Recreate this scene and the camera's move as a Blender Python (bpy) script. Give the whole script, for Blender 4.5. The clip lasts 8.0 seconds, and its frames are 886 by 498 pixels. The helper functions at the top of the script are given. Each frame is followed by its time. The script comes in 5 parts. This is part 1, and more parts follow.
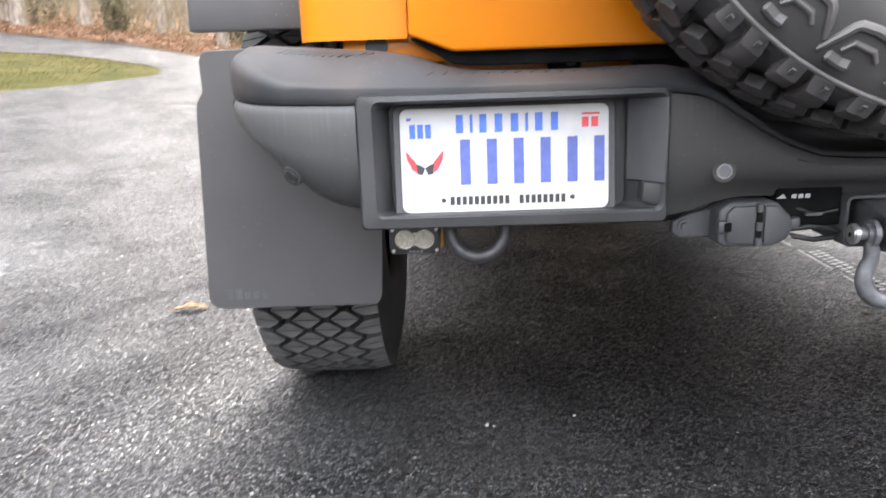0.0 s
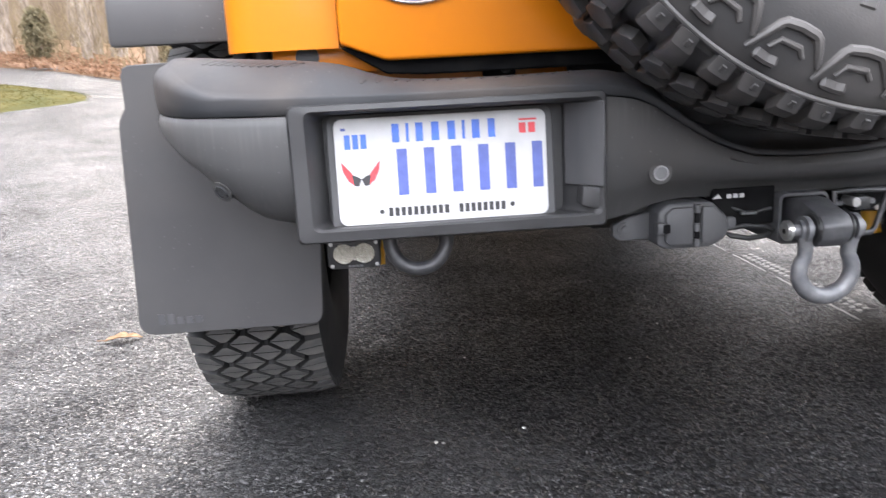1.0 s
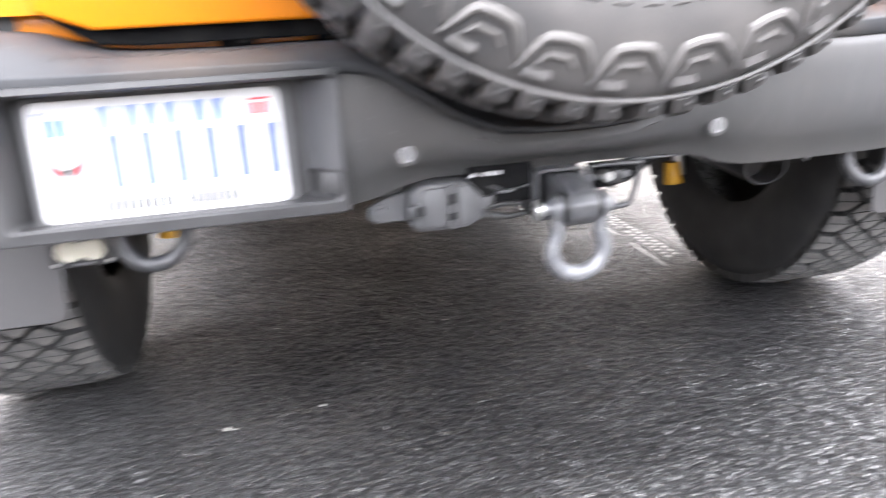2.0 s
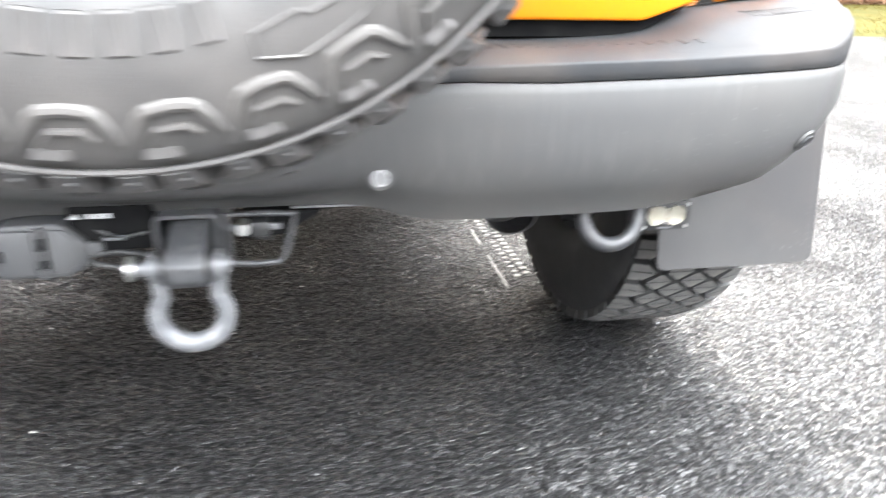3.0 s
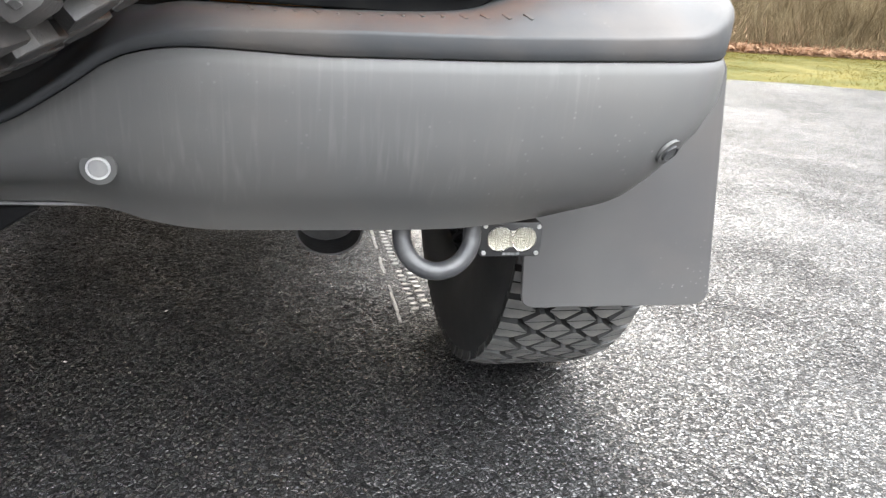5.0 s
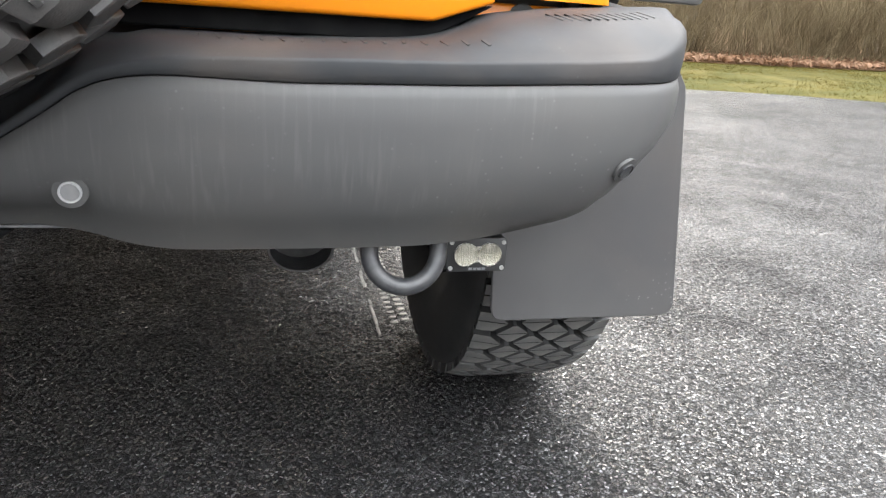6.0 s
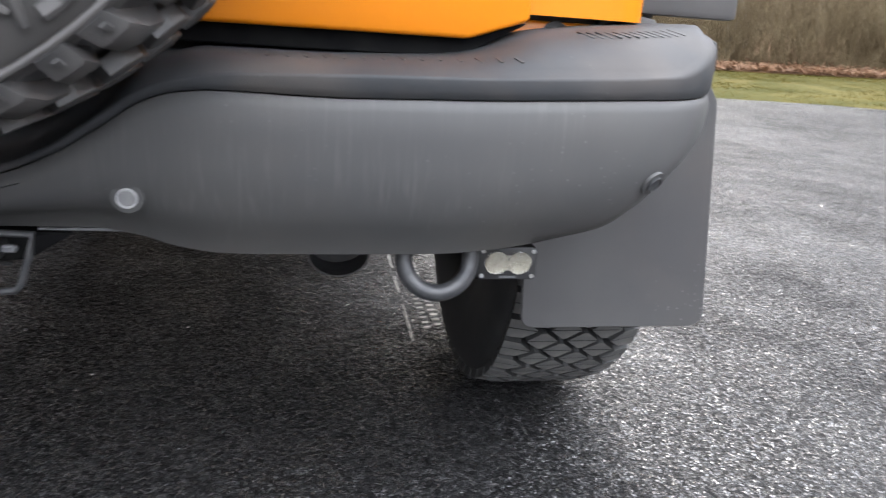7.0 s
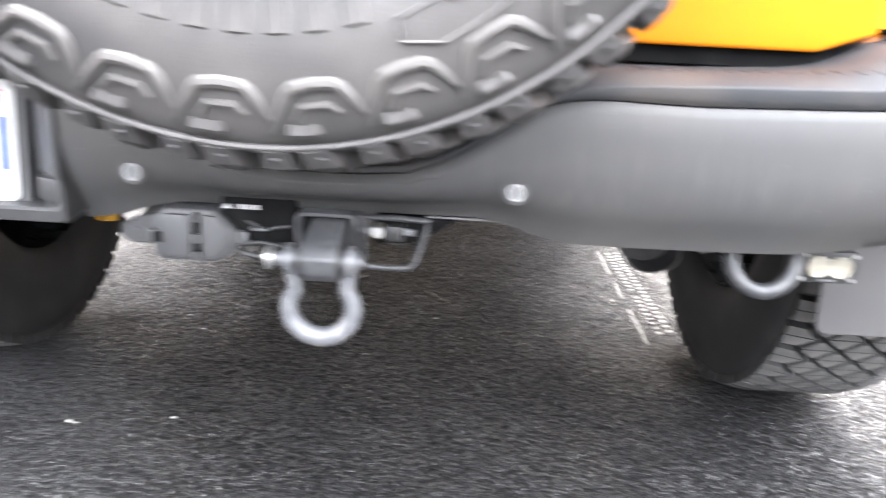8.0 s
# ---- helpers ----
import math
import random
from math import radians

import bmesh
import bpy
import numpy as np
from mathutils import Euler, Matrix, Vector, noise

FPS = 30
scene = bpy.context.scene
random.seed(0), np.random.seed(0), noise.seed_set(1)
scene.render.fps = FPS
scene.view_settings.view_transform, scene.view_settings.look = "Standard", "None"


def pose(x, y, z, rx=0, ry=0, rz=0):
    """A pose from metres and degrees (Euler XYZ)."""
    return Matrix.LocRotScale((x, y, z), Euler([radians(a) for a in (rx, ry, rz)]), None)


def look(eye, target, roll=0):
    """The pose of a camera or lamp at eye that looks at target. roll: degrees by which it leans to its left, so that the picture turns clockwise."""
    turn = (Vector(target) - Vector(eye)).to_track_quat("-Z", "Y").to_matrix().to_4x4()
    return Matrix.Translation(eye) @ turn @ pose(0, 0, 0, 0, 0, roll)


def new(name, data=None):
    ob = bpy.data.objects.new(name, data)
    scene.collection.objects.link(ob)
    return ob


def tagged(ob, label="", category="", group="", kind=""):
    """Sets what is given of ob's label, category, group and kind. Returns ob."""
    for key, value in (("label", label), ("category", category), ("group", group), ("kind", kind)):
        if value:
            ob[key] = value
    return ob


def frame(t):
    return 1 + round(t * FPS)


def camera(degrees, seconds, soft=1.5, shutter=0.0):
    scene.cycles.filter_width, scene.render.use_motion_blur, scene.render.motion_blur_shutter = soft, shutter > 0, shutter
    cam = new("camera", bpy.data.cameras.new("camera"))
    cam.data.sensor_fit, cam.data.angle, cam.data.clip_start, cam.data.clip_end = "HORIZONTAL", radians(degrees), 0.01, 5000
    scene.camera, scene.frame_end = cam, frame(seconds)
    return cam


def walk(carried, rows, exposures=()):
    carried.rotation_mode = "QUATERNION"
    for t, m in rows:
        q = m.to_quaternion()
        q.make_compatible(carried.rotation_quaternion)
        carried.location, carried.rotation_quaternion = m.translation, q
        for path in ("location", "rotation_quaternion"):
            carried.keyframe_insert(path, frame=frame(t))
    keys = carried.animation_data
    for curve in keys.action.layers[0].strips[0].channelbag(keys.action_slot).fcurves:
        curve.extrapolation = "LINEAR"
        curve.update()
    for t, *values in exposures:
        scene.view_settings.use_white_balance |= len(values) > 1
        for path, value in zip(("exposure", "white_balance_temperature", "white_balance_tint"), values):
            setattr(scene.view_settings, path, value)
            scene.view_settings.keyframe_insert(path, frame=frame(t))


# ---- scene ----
from mathutils.bvhtree import BVHTree

cam = camera(63.3, 8.0, soft=1.1, shutter=0.75)
PATH = [
    (0, (-0.617, -1.065, 0.75), (-0.66, 0.873, 0.256), -2.0),
    (0.5, (-0.626, -1.055, 0.742), (-0.578, 0.898, 0.313), -2.6),
    (1, (-0.613, -1.043, 0.731), (-0.497, 0.903, 0.285), -3.1),
    (1.5, (-0.586, -1.037, 0.728), (-0.372, 0.886, 0.221), -3.7),
    (1.7, (-0.537, -1.024, 0.732), (-0.262, 0.88, 0.185), -4.0),
    (1.8, (-0.495, -1.01, 0.746), (-0.171, 0.876, 0.163), -3.8),
    (1.9, (-0.442, -1.004, 0.755), (-0.079, 0.867, 0.15), -3.7),
    (2, (-0.402, -0.985, 0.775), (0.01, 0.866, 0.141), -3.0),
    (2.2, (-0.315, -0.957, 0.803), (0.137, 0.872, 0.131), -2.7),
    (3.3, (0.265, -0.826, 0.839), (0.648, 0.992, 0.099), 3.1),
    (3.5, (0.324, -0.765, 0.77), (0.714, 1.057, 0.044), 3.7),
    (4, (0.378, -0.716, 0.73), (0.792, 1.112, 0.033), 4.7),
    (4.5, (0.39, -0.733, 0.746), (0.82, 1.102, 0.076), 4.7),
    (6, (0.418, -0.787, 0.778), (0.901, 1.054, 0.165), 4.1),
    (6.5, (0.426, -0.793, 0.787), (0.886, 1.056, 0.181), 4.2),
    (7, (0.413, -0.818, 0.79), (0.803, 1.048, 0.188), 4.2),
    (7.2, (0.397, -0.832, 0.785), (0.732, 1.047, 0.188), 4.3),
    (7.5, (0.319, -0.866, 0.768), (0.543, 1.03, 0.171), 4.1),
    (7.7, (0.234, -0.881, 0.768), (0.374, 1.022, 0.167), 3.5),
    (7.9, (0.187, -0.899, 0.779), (0.21, 1.01, 0.182), 3.1),
    (8, (0.154, -0.898, 0.782), (0.144, 1.012, 0.186), 3.1),
]
walk(cam, [(t, look(eye, target, roll)) for t, eye, target, roll in PATH],
     exposures=[(0, 2.2, 6300, 12), (1.3, 2.2, 6200, 14), (1.6, 2.5, 6150, 14), (2.0, 3.25, 6350, 14), (2.3, 3.35, 6350, 12), (3.3, 3.3, 6400, 8), (4.5, 3.1, 6450, 8), (5.8, 2.3, 6450, 8), (6.5, 2.1, 6300, 10), (7.0, 1.95, 6150, 11), (7.5, 1.95, 6000, 10), (7.7, 2.95, 6200, 11), (8.0, 3.4, 6300, 12)])

# ---- light ----
SUN_EL, SUN_AZ = 39.0, 3.0          # degrees above the ground; degrees from straight ahead towards +x
world = bpy.data.worlds.new("sky")
scene.world = world
world.use_nodes = True
wn, wl = world.node_tree.nodes, world.node_tree.links
sky = wn.new("ShaderNodeTexSky")
sky.sky_type, sky.sun_disc = "NISHITA", False
sky.sun_elevation, sky.sun_rotation = radians(SUN_EL), radians(SUN_AZ)
sky.air_density, sky.dust_density, sky.ozone_density = 1.0, 5.0, 1.0
grey = wn.new("ShaderNodeRGBToBW")               # thin high cloud evens the sky out and takes most of its blue
wl.new(sky.outputs["Color"], grey.inputs["Color"])
even = wn.new("ShaderNodeMath")
even.operation = "MULTIPLY_ADD"
wl.new(grey.outputs[0], even.inputs[0])
even.inputs[1].default_value = 0.30
up = wn.new("ShaderNodeSeparateXYZ")
wl.new(wn.new("ShaderNodeTexCoord").outputs["Generated"], up.inputs[0])
cloud = wn.new("ShaderNodeMapRange")              # a veiled sky is far brighter overhead than at the hazy horizon
cloud.inputs["To Min"].default_value, cloud.inputs["To Max"].default_value = 3.0, 18.0
wl.new(up.outputs["Z"], cloud.inputs["Value"])
toward = wn.new("ShaderNodeVectorMath")
toward.operation = "DOT_PRODUCT"
toward.inputs[1].default_value = (-0.6, 0.8, 0.0)
wl.new(up.inputs[0].links[0].from_socket, toward.inputs[0])
side = wn.new("ShaderNodeMapRange")               # added: the sky is brightened behind and to the right to lift the rear
side.interpolation_type = "SMOOTHSTEP"
for key, v in (("From Min", -1.0), ("From Max", 0.6), ("To Min", 2.4), ("To Max", 0.75)):
    side.inputs[key].default_value = v
wl.new(toward.outputs["Value"], side.inputs["Value"])
thick = wn.new("ShaderNodeMath")
thick.operation = "MULTIPLY"
wl.new(cloud.outputs[0], thick.inputs[0])
wl.new(side.outputs[0], thick.inputs[1])
wl.new(thick.outputs[0], even.inputs[2])
veil = wn.new("ShaderNodeMix")
veil.data_type = "RGBA"
veil.inputs[0].default_value = 0.54
wl.new(sky.outputs["Color"], veil.inputs[6])
wl.new(even.outputs[0], veil.inputs[7])
wl.new(veil.outputs[2], wn["Background"].inputs["Color"])
wn["Background"].inputs["Strength"].default_value = 0.15
sun = new("sun", bpy.data.lights.new("sun", "SUN"))
sun.data.energy, sun.data.angle, sun.data.color = 1.3, radians(4.0), (1.0, 0.95, 0.88)
to_sun = Vector((math.sin(radians(SUN_AZ)) * math.cos(radians(SUN_EL)), math.cos(radians(SUN_AZ)) * math.cos(radians(SUN_EL)), math.sin(radians(SUN_EL))))
sun.matrix_world = look(to_sun * 30, (0, 0, 0))

# ---- materials ----


def material(name, color, color2=None, rough=0.5, metal=0.0, scale=40.0, bump=0.0, bump_scale=400.0, detail=4.0, stretch=None, coat=0.0, spec=0.5, island=0.0, rough2=None, low=0.4, high=0.65):
    """A procedural surface: two tones mixed by noise at one scale, fine relief at another."""
    m = bpy.data.materials.new(name)
    m.use_nodes = True
    n, l = m.node_tree.nodes, m.node_tree.links
    b = n["Principled BSDF"]
    b.inputs["Metallic"].default_value, b.inputs["Roughness"].default_value = metal, rough
    b.inputs["Coat Weight"].default_value, b.inputs["Specular IOR Level"].default_value = coat, spec
    b.inputs["Coat Roughness"].default_value = 0.08
    coord = n.new("ShaderNodeTexCoord")
    place = coord.outputs["Object"]
    if stretch:
        mp = n.new("ShaderNodeMapping")
        mp.inputs["Scale"].default_value = stretch
        l.new(place, mp.inputs["Vector"])
        place = mp.outputs["Vector"]
    tex = n.new("ShaderNodeTexNoise")
    tex.inputs["Scale"].default_value, tex.inputs["Detail"].default_value = scale, detail
    l.new(place, tex.inputs["Vector"])
    ramp = n.new("ShaderNodeValToRGB")
    ramp.color_ramp.elements[0].position, ramp.color_ramp.elements[1].position = low, high
    ramp.color_ramp.elements[0].color = (*color, 1)
    ramp.color_ramp.elements[1].color = (*(color2 or [c * 1.25 for c in color]), 1)
    l.new(tex.outputs["Fac"], ramp.inputs["Fac"])
    out = ramp.outputs["Color"]
    if island:
        geo = n.new("ShaderNodeNewGeometry")
        info = n.new("ShaderNodeObjectInfo")
        add = n.new("ShaderNodeMath")
        l.new(geo.outputs["Random Per Island"], add.inputs[0])
        l.new(info.outputs["Random"], add.inputs[1])
        rng = n.new("ShaderNodeMapRange")
        rng.inputs["From Max"].default_value = 2.0
        rng.inputs["To Min"].default_value, rng.inputs["To Max"].default_value = 1 - island, 1 + island
        l.new(add.outputs[0], rng.inputs["Value"])
        hsv = n.new("ShaderNodeHueSaturation")
        l.new(rng.outputs[0], hsv.inputs["Value"])
        l.new(out, hsv.inputs["Color"])
        out = hsv.outputs["Color"]
    l.new(out, b.inputs["Base Color"])
    if rough2 is not None:
        rr = n.new("ShaderNodeMapRange")
        rr.inputs["From Min"].default_value, rr.inputs["From Max"].default_value = low, high
        rr.inputs["To Min"].default_value, rr.inputs["To Max"].default_value = rough, rough2
        l.new(tex.outputs["Fac"], rr.inputs["Value"])
        l.new(rr.outputs[0], b.inputs["Roughness"])
    if bump:
        fine = n.new("ShaderNodeTexNoise")
        fine.inputs["Scale"].default_value, fine.inputs["Detail"].default_value = bump_scale, 3.0
        l.new(coord.outputs["Object"], fine.inputs["Vector"])
        bp = n.new("ShaderNodeBump")
        bp.inputs["Strength"].default_value, bp.inputs["Distance"].default_value = bump, 0.002
        l.new(fine.outputs["Fac"], bp.inputs["Height"])
        l.new(bp.outputs["Normal"], b.inputs["Normal"])
    return m


def asphalt_material():
    """Wet coarse asphalt: tilted rounded chips in dark binder, patches that have dried, stains."""
    m = bpy.data.materials.new("wet_asphalt")
    m.use_nodes = True
    n, l = m.node_tree.nodes, m.node_tree.links
    b = n["Principled BSDF"]
    place = n.new("ShaderNodeTexCoord").outputs["Object"]

    def feed(sock, v):
        if isinstance(v, (int, float)):
            sock.default_value = v
        else:
            l.new(v, sock)

    def maths(op, a, c=0.0, d=0.0):
        x = n.new("ShaderNodeMath")
        x.operation = op
        for sock, v in zip(x.inputs, (a, c, d)):
            feed(sock, v)
        return x.outputs[0]

    def vector(op, a, c, out=0):
        x = n.new("ShaderNodeVectorMath")
        x.operation = op
        for sock, v in zip(x.inputs, (a, c)):
            if isinstance(v, tuple):
                sock.default_value = v
            else:
                l.new(v, sock)
        return x.outputs[out]

    def noise_tex(scale, detail, out="Fac"):
        t = n.new("ShaderNodeTexNoise")
        t.inputs["Scale"].default_value, t.inputs["Detail"].default_value = scale, detail
        l.new(place, t.inputs["Vector"])
        return t.outputs[out]

    def cells(at, scale, kind):
        t = n.new("ShaderNodeTexVoronoi")
        t.feature = kind
        t.inputs["Scale"].default_value = scale
        l.new(at, t.inputs["Vector"])
        return t

    def mix(f, a, c):
        x = n.new("ShaderNodeMix")
        x.data_type = "RGBA"
        feed(x.inputs[0], f)
        for sock, v in ((x.inputs[6], a), (x.inputs[7], c)):
            if isinstance(v, tuple):
                sock.default_value = (*v, 1)
            else:
                l.new(v, sock)
        return x.outputs[2]

    def rng(v, a, c, lo, hi, kind="LINEAR"):
        r = n.new("ShaderNodeMapRange")
        r.interpolation_type = kind
        for k, q in zip(("From Min", "From Max", "To Min", "To Max"), (a, c, lo, hi)):
            r.inputs[k].default_value = q
        l.new(v, r.inputs["Value"])
        return r.outputs[0]
    # chips of uneven outline
    warp = vector("SCALE", vector("SUBTRACT", noise_tex(140.0, 2.0, "Color"), (0.5, 0.5, 0.5)), (0, 0, 0))
    warp.node.inputs["Scale"].default_value = 0.007
    at = vector("ADD", place, warp)
    chips, gaps = cells(at, 128.0, "F1"), cells(at, 128.0, "DISTANCE_TO_EDGE")
    tone = n.new("ShaderNodeSeparateColor")
    l.new(chips.outputs["Color"], tone.inputs[0])
    # each chip leans its own way, stands at its own height and has a rounded edge
    lean = vector("SCALE", vector("SUBTRACT", chips.outputs["Color"], (0.5, 0.5, 0.5)), (0, 0, 0))
    lean.node.inputs["Scale"].default_value = 0.95
    tilt = vector("DOT_PRODUCT", vector("SUBTRACT", at, chips.outputs["Position"]), lean, 1)
    dome = rng(gaps.outputs["Distance"], 0.0, 0.28, 0.0, 0.0010, "SMOOTHSTEP")
    rise = maths("MULTIPLY_ADD", tone.outputs[2], 0.0016, dome)
    grain = maths("MULTIPLY_ADD", noise_tex(330.0, 1.0), 0.0003, rise)
    height = maths("ADD", maths("MULTIPLY_ADD", noise_tex(26.0, 2.0), 0.0025, grain), tilt)
    pit = maths("MULTIPLY", rng(gaps.outputs["Distance"], 0.03, 0.20, 0.0, 1.0), rng(maths("MULTIPLY_ADD", noise_tex(60.0, 3.0), 0.7, tone.outputs[2]), 0.45, 0.75, 0.12, 1.0))
    clump = rng(noise_tex(72.0, 2.0), 0.53, 0.60, 1.0, 0.22, "SMOOTHSTEP")        # hollows where fines and dirt fill the surface
    patch, dry = noise_tex(2.6, 7.0), noise_tex(0.9, 5.0)
    col = mix(rng(tone.outputs[0], 0.2, 1.0, 0, 1), (0.008, 0.008, 0.009), (0.052, 0.052, 0.054))
    col = mix(pit, (0.006, 0.006, 0.0065), col)
    col = mix(clump, (0.012, 0.012, 0.012), col)
    col = mix(rng(dry, 0.48, 0.70, 0, 0.45), col, (0.062, 0.062, 0.062))
    # one long damp smear across the drive
    off = vector("SUBTRACT", vector("ADD", place, warp), (-1.735, 1.230, 0.0))
    wave = maths("MULTIPLY_ADD", noise_tex(5.0, 4.0), 0.16, -0.08)
    across = maths("ABSOLUTE", maths("ADD", vector("DOT_PRODUCT", off, (0.804, -0.595, 0.0), 1), wave))
    along = maths("ABSOLUTE", vector("DOT_PRODUCT", off, (0.595, 0.804, 0.0), 1))
    smear = maths("MULTIPLY", rng(across, 0.02, 0.09, 0.75, 0.0), rng(along, 0.30, 0.55, 1.0, 0.0))
    col = mix(smear, col, (0.012, 0.012, 0.013))
    l.new(col, b.inputs["Base Color"])
    feed(b.inputs["Roughness"], maths("MULTIPLY_ADD", rng(patch, 0.36, 0.62, 0.10, 0.0), 1.0, rng(pit, 0.0, 1.0, 0.60, 0.17)))
    feed(b.inputs["Specular IOR Level"], maths("MULTIPLY", maths("MULTIPLY", clump, rng(pit, 0.0, 1.0, 0.02, 1.0)), maths("MULTIPLY", rng(patch, 0.36, 0.62, 0.7, 1.7), rng(smear, 0.0, 0.75, 1.0, 0.45))))
    bp = n.new("ShaderNodeBump")
    bp.inputs["Strength"].default_value, bp.inputs["Distance"].default_value = 1.0, 1.0
    l.new(height, bp.inputs["Height"])
    l.new(bp.outputs["Normal"], b.inputs["Normal"])
    return m


def glass_material(name, tint, rough=0.05):
    m = bpy.data.materials.new(name)
    m.use_nodes = True
    b = m.node_tree.nodes["Principled BSDF"]
    b.inputs["Base Color"].default_value = (*tint, 1)
    b.inputs["Transmission Weight"].default_value, b.inputs["Roughness"].default_value, b.inputs["IOR"].default_value = 1.0, rough, 1.48
    return m


M_ASPHALT = asphalt_material()
M_PLASTIC = material("grained_grey_plastic", (0.040, 0.041, 0.044), (0.062, 0.062, 0.064), rough=0.42, scale=9.0, bump=0.25, bump_scale=900.0, stretch=(3.0, 1.0, 0.5), rough2=0.52)
M_STREAK = material("streaked_grey_plastic", (0.054, 0.054, 0.0545), (0.064, 0.063, 0.062), spec=0.28, rough=0.46, scale=7.0, detail=3.0, bump=0.10, bump_scale=1100.0, rough2=0.50)


def weathered(m, stains, specks, streaks):
    """Adds broken water streaks, dried drops and patches of road dust to a plastic surface."""
    n, l = m.node_tree.nodes, m.node_tree.links
    b = n["Principled BSDF"]
    coord = n.new("ShaderNodeTexCoord").outputs["Object"]

    def field(scale, detail, stretch, lo, hi, top):
        mp = n.new("ShaderNodeMapping")
        mp.inputs["Scale"].default_value = stretch
        l.new(coord, mp.inputs["Vector"])
        t = n.new("ShaderNodeTexNoise")
        t.inputs["Scale"].default_value, t.inputs["Detail"].default_value = scale, detail
        l.new(mp.outputs[0], t.inputs["Vector"])
        r = n.new("ShaderNodeMapRange")
        for k, q in zip(("From Min", "From Max", "To Min", "To Max"), (lo, hi, 0.0, top)):
            r.inputs[k].default_value = q
        l.new(t.outputs["Fac"], r.inputs["Value"])
        return r.outputs[0]

    def times(a, c):
        x = n.new("ShaderNodeMath")
        x.operation = "MULTIPLY"
        l.new(a, x.inputs[0])
        l.new(c, x.inputs[1])
        return x.outputs[0]
    col = b.inputs["Base Color"].links[0].from_socket
    drops = n.new("ShaderNodeTexVoronoi")
    drops.inputs["Scale"].default_value = 85.0
    l.new(coord, drops.inputs["Vector"])
    dot = n.new("ShaderNodeMapRange")
    for k, q in zip(("From Min", "From Max", "To Min", "To Max"), (0.05, 0.16, specks, 0.0)):
        dot.inputs[k].default_value = q
    l.new(drops.outputs["Distance"], dot.inputs["Value"])
    layers = ((field(3.2, 6.0, (1.0, 1.0, 1.6), 0.50, 0.72, stains), (0.135, 0.105, 0.082)),
              (times(field(7.0, 2.0, (22.0, 6.0, 1.5), 0.52, 0.74, streaks), field(4.0, 3.0, (1.0, 1.0, 2.2), 0.48, 0.62, 1.0)), (0.20, 0.195, 0.185)),
              (times(dot.outputs[0], field(6.0, 2.0, (1.0, 1.0, 1.0), 0.50, 0.66, 1.0)), (0.30, 0.30, 0.29)))
    for mask, tone in layers:
        x = n.new("ShaderNodeMix")
        x.data_type = "RGBA"
        l.new(mask, x.inputs[0])
        l.new(col, x.inputs[6])
        x.inputs[7].default_value = (*tone, 1)
        col = x.outputs[2]
    l.new(col, b.inputs["Base Color"])


M_CAP = material("satin_grey_step_cap", (0.024, 0.0255, 0.028), (0.038, 0.039, 0.0415), rough=0.52, scale=6.0, bump=0.12, bump_scale=1000.0, rough2=0.62, spec=0.22)
weathered(M_STREAK, 0.10, 0.22, 0.12)
weathered(M_CAP, 0.40, 0.20, 0.0)
M_HOUSING = material("dark_housing_plastic", (0.022, 0.022, 0.023), (0.034, 0.034, 0.035), rough=0.5, scale=12.0, bump=0.3, bump_scale=800.0)
M_FLAP = material("matt_flap_sheet", (0.037, 0.036, 0.037), (0.047, 0.046, 0.046), rough=0.5, scale=5.0, bump=0.15, bump_scale=700.0)
weathered(M_FLAP, 0.10, 0.30, 0.0)
M_BLACK = material("black_plastic", (0.010, 0.010, 0.011), (0.018, 0.018, 0.018), rough=0.5, scale=30.0)
# near-black and dull, so shade in gaps and under parts is put into colour
M_SHADE_BLACK = material("shade_black", (0.004, 0.004, 0.0045), (0.008, 0.008, 0.008), rough=0.9, scale=30.0, spec=0.1)
M_GRIME = material("dirty_black_underside", (0.012, 0.012, 0.012), (0.030, 0.027, 0.023), rough=0.75, scale=8.0, bump=0.4, bump_scale=120.0)
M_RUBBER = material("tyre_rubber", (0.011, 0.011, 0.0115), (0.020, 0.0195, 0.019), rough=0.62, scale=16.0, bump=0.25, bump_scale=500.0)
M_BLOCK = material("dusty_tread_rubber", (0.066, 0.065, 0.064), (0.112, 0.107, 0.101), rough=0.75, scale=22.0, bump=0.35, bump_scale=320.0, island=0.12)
M_SPARE = material("mud_tyre_rubber", (0.036, 0.035, 0.035), (0.072, 0.067, 0.064), rough=0.42, scale=7.0, bump=0.15, bump_scale=420.0, rough2=0.5, spec=0.55)
M_LUG = material("mud_lug_rubber", (0.034, 0.033, 0.033), (0.068, 0.063, 0.060), rough=0.46, scale=18.0, bump=0.25, bump_scale=420.0, rough2=0.6, spec=0.5)
M_VALLEY = material("dark_lug_valley_rubber", (0.040, 0.039, 0.041), (0.072, 0.070, 0.070), rough=0.6, scale=12.0, bump=0.25, bump_scale=400.0)
M_PAINT = material("orange_car_paint", (0.50, 0.152, 0.002), (0.53, 0.163, 0.003), rough=0.35, scale=3.0, coat=0.22, spec=0.22)
M_STEEL = material("grey_powder_coated_steel", (0.10, 0.103, 0.11), (0.15, 0.15, 0.155), rough=0.42, metal=0.3, scale=60.0, bump=0.3, bump_scale=600.0)
M_EXHAUST = material("sooty_steel", (0.014, 0.014, 0.015), (0.034, 0.033, 0.033), rough=0.45, metal=0.2, scale=30.0, bump=0.3, bump_scale=300.0)
M_DARKSTEEL = material("dark_coated_steel", (0.030, 0.031, 0.034), (0.05, 0.05, 0.052), rough=0.4, metal=0.2, scale=60.0, bump=0.25, bump_scale=600.0)
